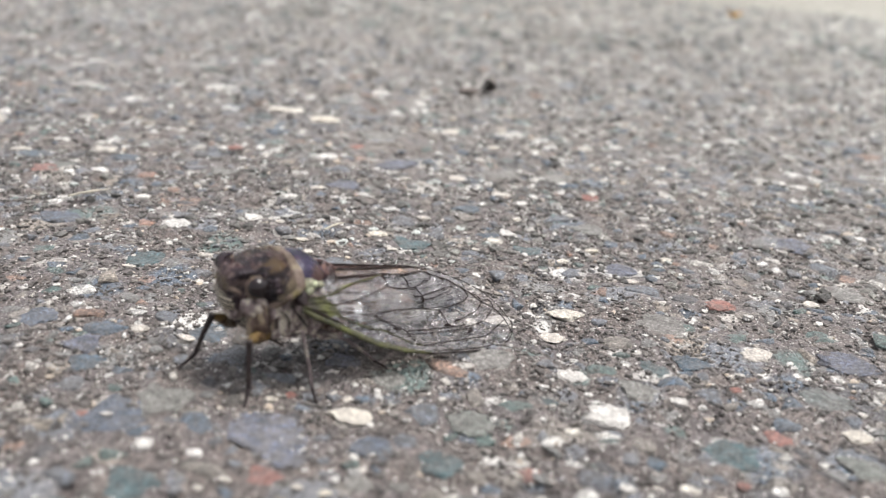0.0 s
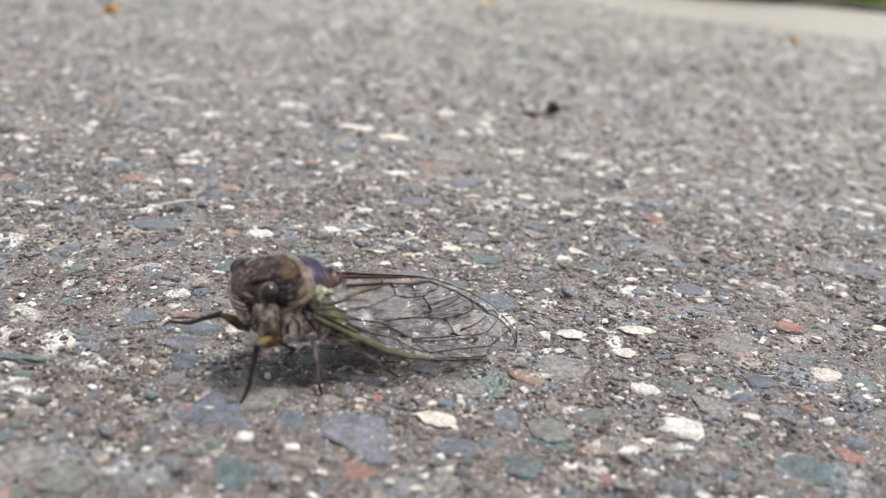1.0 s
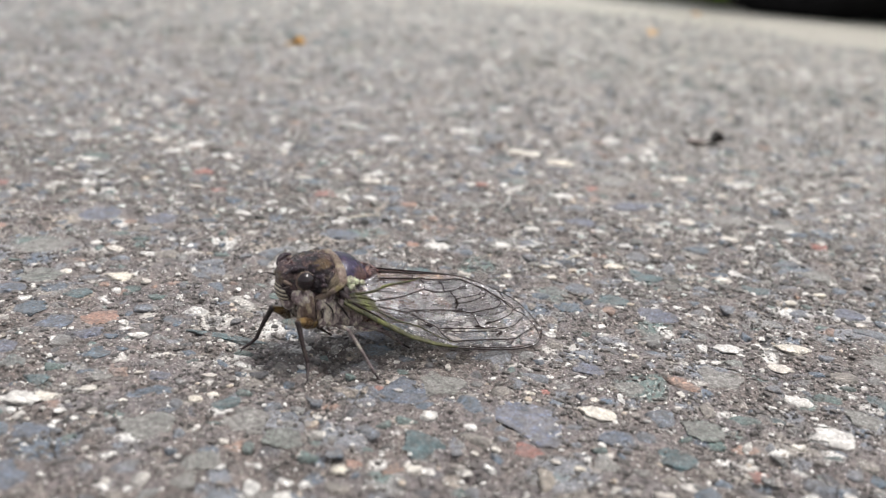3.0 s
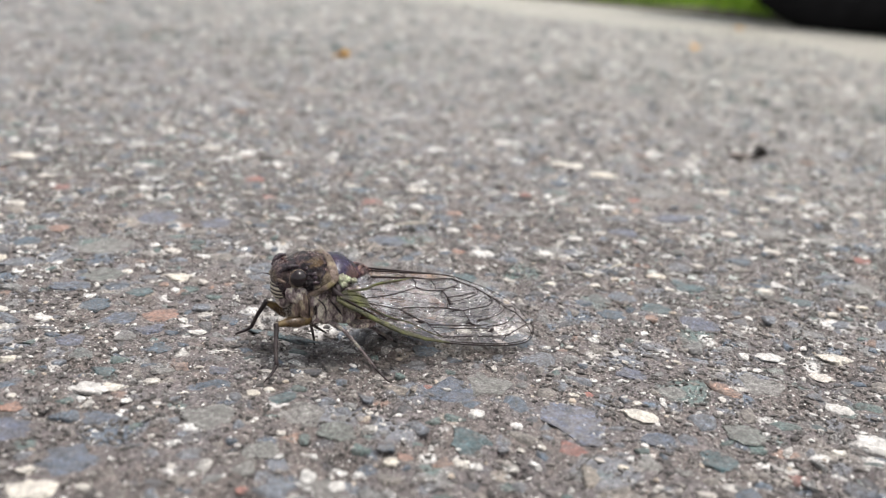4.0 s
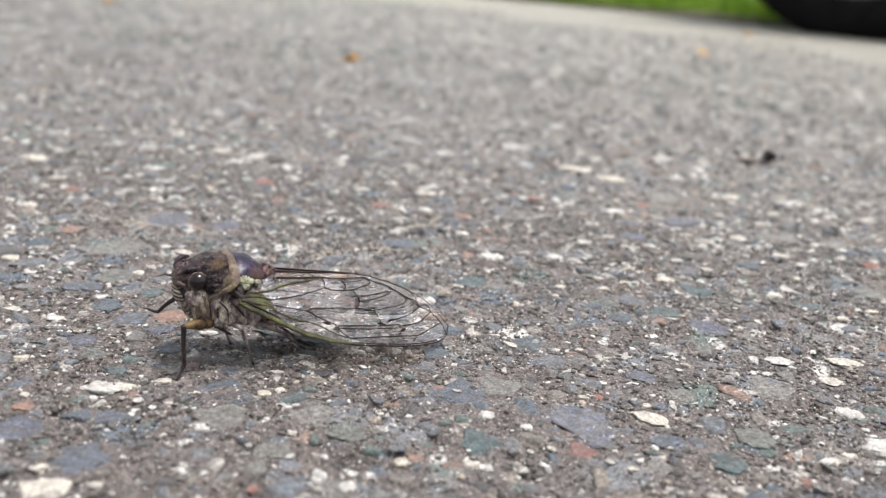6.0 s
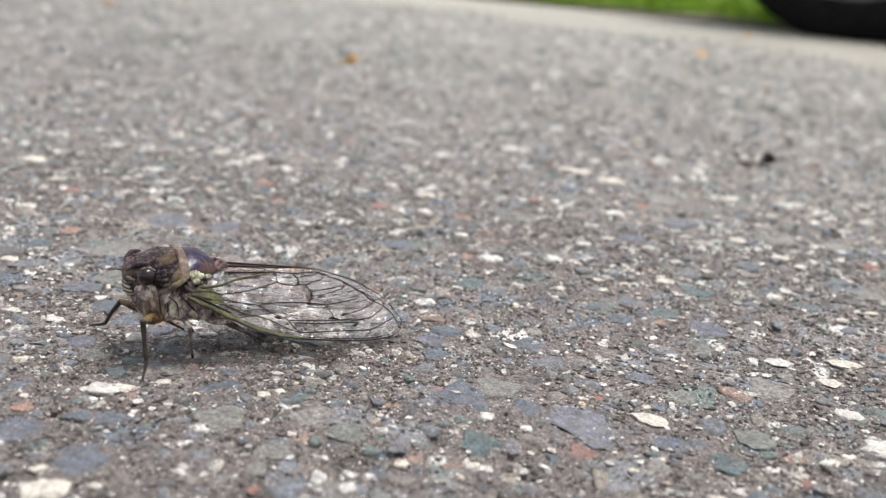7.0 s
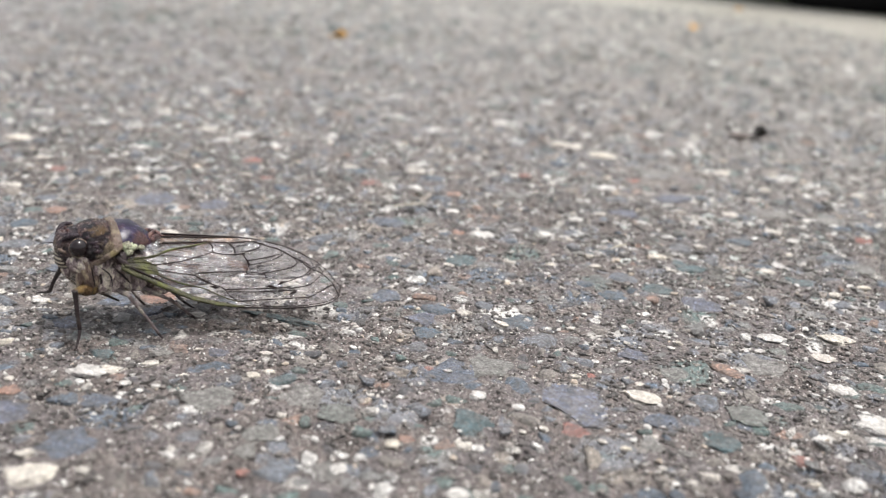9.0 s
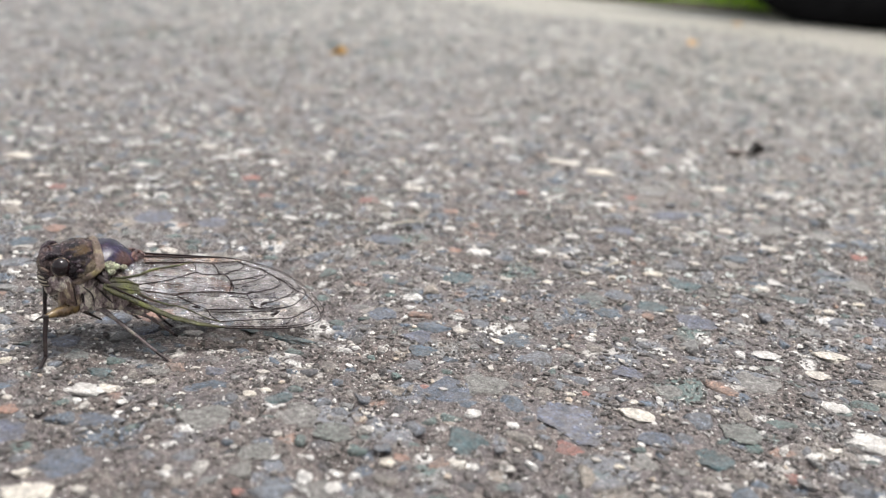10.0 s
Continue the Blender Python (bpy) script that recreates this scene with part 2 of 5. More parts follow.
# ---- the road: one sheet to the horizon, finely broken up where it is near ----
def spread(lo, hi, step, far):
    """Coordinates at an even step from lo to hi that widen outwards to far on both sides."""
    out, s = [], step
    x = hi
    while x < far:
        s *= 1.12
        x += s
        out.append(x)
    left, s, x = [], step, lo
    while x > -far:
        s *= 1.12
        x -= s
        left.append(x)
    return np.array(left[::-1] + list(np.arange(lo, hi, step)) + out)


# the stones that stand out, by kind: x, y and width in millimetres
NAMED = {
    M_WHITE: [(-24, 94, 2.1), (-29, 114, 1.6), (-21, 129, 2.8), (5, 135, 1.8), (11, 130, 3.1), (17, 129, 2.0), (19, 124, 1.3), (15, 118, 2.3), (47, 165, 2.1), (49, 172, 5.5), (57, 169, 4.7), (59, 156, 4.8), (63, 145, 7.2), (-10, 201, 5.8), (2, 208, 4.7), (34, 215, 3.5), (50, 213, 4.5), (48, 206, 3.6), (0, 187, 3.6), (-72, 131, 3.7), (-132, 208, 5.2), (-117, 261, 8.0), (-12, 303, 8.3), (-38, 137, 3.1), (-63, 131, 4.5), (86, 167, 5.5), (72, 150, 3.0), (0, 157, 3.3), (70, 132, 2.9), (63, 130, 2.2)],
    M_CREAM: [(-29, 91, 6.8), (59, 175, 6.2), (32, 140, 6.6), (-152, 221, 8.8), (-18, 125, 2.1), (-56, 116, 2.7), (-56, 158, 6.6), (93, 147, 4.2), (52, 132, 1.9), (-15, 303, 8.3), (35, 296, 5.4)],
    M_RED: [(-15, 200, 3.8), (12, 267, 5.0), (25, 127, 4.5), (-45, 105, 3.1), (2, 135, 1.7), (6, 116, 2.2), (-95, 171, 5.2), (-47, 227, 5.7), (24, 144, 1.9), (-48, 141, 7.0), (83, 145, 3.7), (76, 134, 1.6), (85, 185, 5.7), (68, 239, 4.2)],
    M_SLATE: [(23.2, 135.2, 12.6)],
    M_BLUE: [(-29, 98, 8.4), (-41, 100, 7.1), (-27, 126, 3.6), (12, 124, 6.4), (6, 136, 11.6), (-84, 189, 13.5), (-70, 192, 9.2), (33, 202, 8.9), (-8, 183, 5.3), (29, 154, 4.7), (-42, 120, 3.7), (-39, 129, 4.4), (99, 167, 7.5), (76, 140, 7.3), (43, 131, 3.6), (67, 137, 2.8), (-56, 240, 9.8), (-31, 199, 10.0)],
    M_GREY: [(-80, 166, 14.1), (-68, 152, 7.8), (50, 167, 3.3), (48, 158, 8.3), (-10, 120, 6.2), (-21, 115, 8.0), (-45, 230, 8.7), (17, 283, 11.7), (0, 106, 5.5), (92, 156, 6.5), (91, 140, 6.5), (67, 153, 6.0), (10, 140, 8.5), (74, 175, 8.0)],
}
MORE = {
    M_WHITE: [(-16, 146, 2.3), (7, 156, 3.2), (27, 158, 1.4), (16, 107, 3.8), (-21, 213, 3.6), (-118, 183, 4.7), (-43, 248, 7.7), (-57, 204, 4.8), (-55, 252, 4.8), (-66, 170, 4.8), (8, 205, 2.2), (33, 163, 1.5), (13, 118, 3.2), (-33, 113, 2.0), (42, 122, 3.0), (-34, 120, 3.0), (1, 106, 4.5), (-10, 114, 1.8), (-39.5, 113.5, 6.0), (-60, 242, 5.3), (-78, 219, 4.4), (34, 294, 5.9), (53, 230, 3.5), (71, 191, 2.9), (100, 188, 3.6), (88, 181, 2.8), (30, 197, 2.2), (18, 160, 2.1), (10, 230, 3.6), (-10, 179, 2.8), (120, 264, 5.9), (31, 144, 1.6), (-36, 229, 4.4)],
    M_CREAM: [(54, 126, 1.8), (16, 192, 2.7), (-19, 122, 2.4), (-32, 94, 2.6), (5, 114, 2.4), (22, 142, 2.0), (60, 199, 2.4), (79, 205, 2.7)],
    M_RED: [(53, 132, 3.1), (-8, 101, 1.6), (-85, 234, 6.3), (80, 155, 2.0), (-26, 228, 5.0)],
    M_BLUE: [(24, 255, 10.5), (-60, 139, 5.7), (-53, 136, 5.9), (43, 132, 4.6), (22, 178, 6.3), (9, 159, 6.6), (-14, 158, 5.9), (37, 180, 7.3), (-15, 123, 4.8), (54, 203, 6.2), (70, 196, 7.0), (76, 163, 4.9), (35, 134, 4.5), (-9, 181, 5.8), (-3, 147, 5.4), (106, 220, 8.3)],
    M_GREY: [(-48, 122, 4.1), (-4, 118, 5.3), (46, 142, 6.7), (-10, 109, 5.1), (-12, 237, 7.7), (66, 219, 7.9), (108, 194, 8.4)],
}
FINE = {
    M_WHITE: [(5.8, 128.4, 0.7), (21.5, 139.2, 0.9), (23.7, 140.3, 0.9), (31.3, 147.0, 1.2), (29.0, 124.9, 1.5), (-25.4, 114.7, 0.9), (-35.5, 116.5, 0.9), (-35.4, 110.0, 1.0), (-30.8, 126.8, 1.5), (-42.6, 139.8, 1.9), (-53.1, 110.9, 0.9), (-40.3, 105.5, 1.0), (-27.5, 118.4, 1.4), (-47.1, 107.5, 1.6), (55.0, 152.0, 1.9), (60.7, 151.3, 1.3), (58.0, 140.9, 2.5), (48.7, 141.5, 0.8), (74.9, 150.0, 1.3), (80.4, 159.2, 1.4), (-6.9, 135.8, 0.9), (21.4, 125.5, 1.5)],
    M_CREAM: [(32.0, 123.9, 1.6), (16.6, 139.3, 0.8), (34.9, 160.9, 1.7), (-37.2, 115.4, 4.0), (73.3, 131.4, 1.7), (66.5, 131.7, 1.7)],
    M_GREY: [(35.0, 126.1, 3.3), (39.3, 126.8, 2.6), (35.7, 149.5, 4.7), (-34.8, 123.4, 3.0), (-9.9, 104.8, 3.1)],
    M_BLUE: [(-52.4, 125.1, 5.2), (-32.8, 107.5, 4.4), (-45.4, 134.9, 4.6), (55.6, 148.4, 3.0), (70.4, 159.9, 4.3), (-5.2, 151.7, 5.1)],
}
MID = {
    M_WHITE: [(-112.7, 172.4, 2.5), (-74.1, 204.7, 2.7), (-116.7, 228.7, 4.6), (-108.5, 213.3, 2.9), (-72.1, 172.2, 2.6), (-50.4, 157.3, 2.8), (-81.3, 144.9, 3.1), (-66.3, 155.9, 3.2), (-126.9, 198.7, 2.8), (-123.7, 182.8, 2.3), (-104.0, 163.1, 3.5), (-65.4, 139.2, 1.4), (-52.4, 151.5, 2.5)],
    M_CREAM: [(-98.0, 181.3, 1.9), (-91.5, 150.8, 4.3), (-0.3, 294.6, 11.3), (7.9, 188.6, 2.7), (46.5, 278.2, 4.6), (65.5, 204.9, 2.6), (26.5, 204.0, 4.1), (13.6, 198.0, 3.4)],
    M_RED: [(-118.8, 198.9, 4.2), (-72.8, 219.6, 4.2), (-15.3, 258.3, 4.2)],
    M_BLUE: [(-69.1, 144.4, 6.4), (-57.0, 147.0, 5.0), (-95.0, 161.7, 6.3), (-103.8, 178.4, 5.0), (-85.1, 140.6, 4.5), (14.9, 233.7, 7.2), (42.3, 224.8, 6.7), (28.9, 185.5, 6.0)],
    M_GREY: [(48.4, 253.4, 9.1), (61.4, 255.7, 8.9), (18.0, 184.6, 5.1)],
}
SIDE = {M_WHITE: [(27.5, 241.8, 3.7), (38.7, 246.0, 4.9), (52.1, 221.3, 2.5), (44.4, 201.5, 1.7), (48.9, 237.4, 4.7), (71.0, 287.0, 5.1), (15.2, 163.1, 1.4), (2.8, 174.7, 1.6), (8.5, 343.1, 7.1), (7.2, 256.8, 6.3), (38.4, 203.8, 2.7), (5.8, 221.9, 4.3), (20.2, 194.5, 1.2)]}
for batch in (MORE, FINE, MID, SIDE):
    for kind, stones in batch.items():
        NAMED[kind] = NAMED[kind] + stones


def tar_height(x, y):
    far = np.clip((np.hypot(x, y - 0.1) - 0.3) / 1.2, 0, 1)
    z = 0.7 * value_noise(x, y, 0.012, 1) + 0.5 * value_noise(x, y, 0.0048, 2) + 0.4 * np.abs(value_noise(x, y, 0.0023, 3)) + 0.34 * np.abs(value_noise(x + 0.3 * y, y - 0.2 * x, 0.0013, 4))
    z -= 2.6 * np.clip(value_noise(x, y, 0.0034, 5) - 0.35, 0, 1)
    return (0.75 * z - 0.5) * MM * (1 - 0.75 * far)


def level_at(x, y, w):
    """The height to which the tar round a stone of that width is worn."""
    q = np.array([0, 0.5, -0.5, 0, 0, 0.35, -0.35, 0.35, -0.35]) * w
    return float(np.percentile(tar_height(x + q, y + np.roll(q, 2)), 65))


def road_height(x, y):
    """The tar, worn level round the larger stones, with a shallow bed under each stone."""
    z = tar_height(x, y)
    for stones in NAMED.values():
        for a, b, w in stones:
            d = np.hypot(x - a * MM, y - b * MM) / (0.5 * w * MM)
            if w > 3.5:
                near = np.clip((1.5 - d) / 0.6, 0, 1)
                z = z + 0.8 * near * (level_at(a * MM, b * MM, w * MM) - z)
            z = z - 0.0006 * np.clip((0.74 - d) / 0.3, 0, 1)
    return z


def make_road():
    xs, ys = spread(-0.15, 0.125, 0.0005, 300.0), spread(0.075, 0.27, 0.0005, 300.0)
    gx, gy = np.meshgrid(xs, ys)
    co = np.stack([gx, gy, road_height(gx, gy)], -1).reshape(-1, 3)
    nx, ny = len(xs), len(ys)
    i = (np.arange(ny - 1)[:, None] * nx + np.arange(nx - 1)).reshape(-1)
    faces = np.stack([i, i + 1, i + nx + 1, i + nx], -1)
    me = bpy.data.meshes.new("road")
    me.vertices.add(len(co))
    me.vertices.foreach_set("co", co.ravel())
    me.loops.add(faces.size)
    me.loops.foreach_set("vertex_index", faces.ravel())
    me.polygons.add(len(faces))
    me.polygons.foreach_set("loop_start", np.arange(0, faces.size, 4))
    me.update(calc_edges=True)
    me.shade_smooth()
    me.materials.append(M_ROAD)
    return tagged(new("road", me), "worn grey asphalt with exposed pale and blue aggregate", "road", kind="structure")


road = make_road()


# ---- stones ----
def ico(level):
    bm = bmesh.new()
    bmesh.ops.create_icosphere(bm, subdivisions=level, radius=1.0)
    bm.verts.ensure_lookup_table()
    v = np.array([p.co for p in bm.verts])
    f = np.array([[q.index for q in face.verts] for face in bm.faces])
    bm.free()
    return v, f


ICO = {1: ico(1), 2: ico(2), 3: ico(3)}
rng = np.random.default_rng(7)


def stone_shapes(count, level, flat=0.62):
    """Broken, worn stones: round bodies cut by random planes, with a flatter top."""
    v = np.repeat(ICO[level][0][None], count, 0)
    for _ in range(9 if level < 3 else 7):
        n = rng.normal(size=(count, 1, 3))
        n /= np.linalg.norm(n, axis=-1, keepdims=True)
        over = np.clip((v * n).sum(-1, keepdims=True) - rng.uniform(*((0.38, 0.75) if level < 3 else (0.6, 0.92)), (count, 1, 1)), 0, None)
        v = v - over * n
    n = np.concatenate([rng.normal(0, 0.16, (count, 1, 2)), np.ones((count, 1, 1))], -1)
    n /= np.linalg.norm(n, axis=-1, keepdims=True)
    over = np.clip((v * n).sum(-1, keepdims=True) - rng.uniform(flat - 0.15, flat + 0.15, (count, 1, 1)), 0, None)
    v = v - over * n
    if level > 2:
        # chipped, uneven outline
        for beat, depth in ((3.0, 0.1), (6.0, 0.11), (11.0, 0.11), (18.0, 0.08)):
            k = rng.normal(size=(count, 1, 3)) * beat
            v = v * (1 + depth * np.sin((v * k).sum(-1, keepdims=True) + rng.uniform(0, 6.3, (count, 1, 1))) * np.array([1, 1, 0.35]))
    if level > 2:
        v[..., 2] = (0.45 + 0.05 * np.sin(7 * v[..., 0] + 3) * np.sin(6 * v[..., 1])) * np.tanh(v[..., 2] / 0.4)
    v[..., :2] /= np.abs(v[..., :2]).max(1, keepdims=True)
    return v


def stone_mesh(name, shapes, level, material):
    """Many stones joined in one mesh."""
    count, n, _ = shapes.shape
    f = ICO[level][1]
    faces = (f[None] + (np.arange(count) * n)[:, None, None]).reshape(-1, 3)
    me = bpy.data.meshes.new(name)
    me.vertices.add(count * n)
    me.vertices.foreach_set("co", shapes.reshape(-1))
    me.loops.add(faces.size)
    me.loops.foreach_set("vertex_index", faces.ravel())
    me.polygons.add(len(faces))
    me.polygons.foreach_set("loop_start", np.arange(0, faces.size, 3))
    me.update(calc_edges=True)
    if level > 1:
        me.shade_smooth()
    else:
        me.shade_flat()
    me.materials.append(material)
    return me


def lay(xy, size, level, flat, proud):
    """Stones of the given sizes at xy, sunk so that their tops stand proud of the tar by that share of their height."""
    count = len(size)
    v = stone_shapes(count, level, flat)
    half = np.stack([size / 2, size / 2 * rng.uniform(0.5, 1.0, count), size / 2 * rng.uniform(0.5, 0.9, count)], -1)
    v = v * half[:, None]
    a = rng.uniform(0, 2 * math.pi, count)
    c, s = np.cos(a)[:, None], np.sin(a)[:, None]
    x, y = v[..., 0] * c - v[..., 1] * s, v[..., 0] * s + v[..., 1] * c
    top = v[..., 2].max(1, keepdims=True)
    z = v[..., 2] - top + proud * top * rng.uniform(0.5, 1.3, (count, 1)) + road_height(xy[:, :1], xy[:, 1:]) + 0.0002
    return np.stack([x + xy[:, :1], y + xy[:, 1:], z], -1)


taken = {}


def free(x, y, r):
    """Whether a disc is free of larger stones laid before; if so it is taken."""
    cell = 0.008
    i, j = int(x // cell), int(y // cell)
    for a in range(i - 2, i + 3):
        for b in range(j - 2, j + 3):
            for u, v, q in taken.get((a, b), ()):
                if (u - x) ** 2 + (v - y) ** 2 < (0.85 * (q + r)) ** 2:
                    return False
    taken.setdefault((i, j), []).append((x, y, r))
    return True


for stones in NAMED.values():
    for x, y, w in stones:
        free(x * MM, y * MM, 0.52 * w * MM)
for x, y in ((-24.5, 97), (-24, 94.5), (-31, 142.5), (-27, 142.5), (-23, 142.5), (-73, 154.7), (-68.3, 152.3), (-64, 150)):
    free(x * MM, y * MM, 0.0016)


def make_stones():
    shapes = stone_shapes(14, 3, 0.5)
    kinds = {m: [stone_mesh("stone", shapes[i:i + 1], 3, m) for i in range(14)] for m in (*NAMED, M_MIXED)}
    low = shapes.max(1)[:, 2]

    def piece(m, x, y, w, proud, thick, most=0.0006, turned=False):
        i = int(rng.integers(14))
        ob = new("stone", kinds[m][i])
        ob.parent = road
        h = 0.5 * w * thick
        tip = min(1.0, (0.0035 / w) ** 1.5)
        ob.scale = (0.5 * w, 0.5 * w * rng.uniform(*(((0.65, 0.9) if m in (M_WHITE, M_CREAM) else (0.9, 1.15) if m is not M_SLATE else (1.4, 1.5)) if turned else (0.7, 1.05))), h)
        q = np.array([0, 0.35, -0.35, 0, 0, 0.25, -0.25, 0.25, -0.25]) * w
        z = (level_at(x, y, w) if w > 0.0035 else float(np.percentile(tar_height(x + q, y + np.roll(q, 2)), 65 if m in (M_WHITE, M_CREAM) else 50))) + (0.0001 if m is not M_SLATE else -0.0001) + min(proud * h * low[i], most) - h * low[i]
        ob.matrix_basis = pose(x, y, z, rng.uniform(-6, 6) * tip, rng.uniform(-6, 6) * tip, rng.normal(5, 16) if turned else rng.uniform(0, 360)) @ Matrix.Diagonal((*ob.scale, 1))

    for m, stones in NAMED.items():
        for x, y, w in stones:
            pale = m in (M_WHITE, M_CREAM)
            piece(m, x * MM, y * MM, w * (0.98 if pale else 1.14) * MM, 0.6 if pale else 0.12, (0.6 if w < 4 else 0.35) if pale else 0.35, 0.00045 if pale else 0.0001, True)
    # long flat slivers of stone
    for m, x, y, length, width, turn in ((M_BLUE, -26.0, 142.5, 14.5, 2.4, -2), (M_GREY, -68.3, 152.3, 15.0, 3.2, -27)):
        ob = new("stone", kinds[m][3])
        ob.parent = road
        z = float(np.percentile(tar_height(x * MM + np.linspace(-0.006, 0.006, 9), np.full(9, y * MM)), 80)) + 0.0002 - 0.0006 * low[3]
        ob.matrix_basis = pose(x * MM, y * MM, z, 0, 0, turn) @ Matrix.Diagonal((0.5 * length * MM, 0.5 * width * MM, 0.0006, 1))
    count = 0
    while count < 30:
        x, y = rng.uniform(-0.085, 0.095), rng.uniform(0.085, 0.2)
        w = rng.uniform(0.0025, 0.0052)
        if free(x, y, 0.45 * w):
            piece(M_MIXED, x, y, w, rng.uniform(0.02, 0.12), 0.5)
            count += 1


def clear_of(x, y, r):
    """Whether a grain lies off the tops of the larger stones."""
    i, j = int(x // 0.008), int(y // 0.008)
    for a in (i - 1, i, i + 1):
        for b in (j - 1, j, j + 1):
            for u, v, q in taken.get((a, b), ()):
                if (u - x) ** 2 + (v - y) ** 2 < (0.88 * q) ** 2:
                    return False
    return True


def off_sand(x, y, r):
    """Free places short of the sand along the road's edge."""
    return 0.6 * x + 0.8 * y + 0.06 * math.sin(9 * x - 7 * y) < 0.88 and free(x, y, r)


def bedded(x, y, r):
    """Grains lie thick in some patches and leave bare tar in others."""
    bare = float(value_noise(np.array(x), np.array(y), 0.017, 9)) + 0.6 * float(value_noise(np.array(x), np.array(y), 0.006, 10))
    return (bare < 0.35 or rng.uniform() < 0.45) and clear_of(x, y, r)


def scatter(name, label, material, tries, sizes, box, level, flat, proud, test):
    """Loose-packed stones over a stretch of the road, joined in one mesh."""
    xy, size = [], []
    for _ in range(tries):
        y = box[2] + (box[3] - box[2]) * rng.uniform(0, 1)
        half = 0.07 + 0.62 * y
        x = -0.33 * (y - 0.03) + 0.03 + rng.uniform(-half, half)
        w = sizes[0] * (sizes[1] / sizes[0]) ** (rng.uniform(0, 1) ** 1.6)
        if not box[0] < x < box[1]:
            continue
        if test(x, y, 0.45 * w):
            xy.append((x, y))
            size.append(w)
    me = stone_mesh(name, lay(np.array(xy), np.array(size), level, flat, proud), level, material)
    ob = new(name, me)
    ob.parent = road
    return tagged(ob, label, kind="stuff")


PALE = [(0.0, (0.8, 0.77, 0.73)), (0.4, (0.66, 0.62, 0.57)), (0.65, (0.84, 0.82, 0.79)), (0.85, (0.62, 0.52, 0.42))]
M_PALE_GRIT = stone_material("pale_grit", PALE, False, 0.5, 0.12, 0.4)
make_stones()
scatter("pale_grit", "small pale grains worn level with the tar", M_PALE_GRIT, 6000, (0.0004, 0.0016), (-0.15, 0.125, 0.075, 0.27), 1, 0.7, 0.7, bedded)
scatter("pale_grit", "small pale grains worn level with the tar", M_PALE_GRIT, 2900, (0.0012, 0.0032), (-0.4, 0.3, 0.22, 0.62), 1, 0.7, 0.7, bedded)
scatter("aggregate", "broken aggregate set in the tar", M_MIXED_STUFF, 17000, (0.0024, 0.0095), (-0.4, 0.35, 0.075, 0.5), 2, 0.5, 0.2, free)
scatter("aggregate", "broken aggregate set in the tar", M_DUSTY, 16000, (0.0045, 0.013), (-0.9, 0.55, 0.4, 1.5), 1, 0.6, 0.5, off_sand)
scatter("grit", "fine stone grit bedded in tar", M_CHIPS, 68000, (0.0004, 0.0015), (-0.15, 0.125, 0.075, 0.25), 1, 0.75, 0.6, bedded)
scatter("grit", "coarse stone grit bedded in tar", M_COOL_CHIPS, 34000, (0.0011, 0.0032), (-0.4, 0.3, 0.19, 0.62), 1, 0.75, 0.6, bedded)

# ---- verge, wheel and litter ----
M_SOIL = plain("dark_soil", (0.1, 0.092, 0.066), 0.95, 0.5, 60, 0.004)
M_GRASS = Nodes("grass_blade", 0.55)
M_GRASS.color(M_GRASS.ramp(M_GRASS.t.nodes.new("ShaderNodeNewGeometry").outputs["Random Per Island"], [(0.0, (0.16, 0.3, 0.02)), (0.5, (0.26, 0.45, 0.03)), (1.0, (0.38, 0.55, 0.06))]))
M_GRASS = M_GRASS.m


def make_verge():
    bm = bmesh.new()
    rows = []
    for d, z in ((0.0, -0.004), (0.0, 0.006), (0.05, 0.014), (0.4, 0.02), (300.0, 0.05)):
        row = []
        for s in np.concatenate([[-300, -60, -10], np.arange(-3.0, 3.01, 0.05), [10, 60, 300]]):
            wob = 0.012 * math.sin(s * 9.0) + 0.008 * math.sin(s * 23.0 + 1) if abs(s) < 4 else 0
            p = EDGE + ALONG * float(s) + OUT * (d + (wob if d < 1 else 0))
            row.append(bm.verts.new((p.x, p.y, z)))
        rows.append(row)
    for a, b in zip(rows, rows[1:]):
        for i in range(len(a) - 1):
            bm.faces.new((a[i], a[i + 1], b[i + 1], b[i]))
    ob = part("verge", bm, M_SOIL)
    tagged(ob, "dark soil of the grass verge beside the road", "ground", kind="structure")
    co, faces = [], []
    for i in range(48000):
        s, d = rng.uniform(-1.5, 1.3), 0.02 + 0.9 * rng.uniform(0, 1) ** 1.5
        if i >= 26000:
            s, d = 4.5 * rng.normal(0, 0.5), 0.02 + 2.5 * rng.uniform(0, 1)
        p = EDGE + ALONG * s + OUT * d
        h, w, a, lean = rng.uniform(0.025, 0.07), rng.uniform(0.0012, 0.0026), rng.uniform(0, math.pi), rng.normal(0, 0.35, 2)
        dx, dy, k = w * math.cos(a), w * math.sin(a), len(co)
        z = 0.008
        co += [(p.x - dx, p.y - dy, z), (p.x + dx, p.y + dy, z), (p.x + dx * 0.7 + lean[0] * h * 0.4, p.y + dy * 0.7 + lean[1] * h * 0.4, z + h * 0.6),
               (p.x - dx * 0.7 + lean[0] * h * 0.4, p.y - dy * 0.7 + lean[1] * h * 0.4, z + h * 0.6), (p.x + lean[0] * h, p.y + lean[1] * h, z + h)]
        faces += [(k, k + 1, k + 2, k + 3), (k + 3, k + 2, k + 4)]
    me = bpy.data.meshes.new("grass")
    me.from_pydata(co, [], faces)
    me.materials.append(M_GRASS)
    tagged(new("grass", me), "short bright green grass on the verge", "grass", kind="stuff")


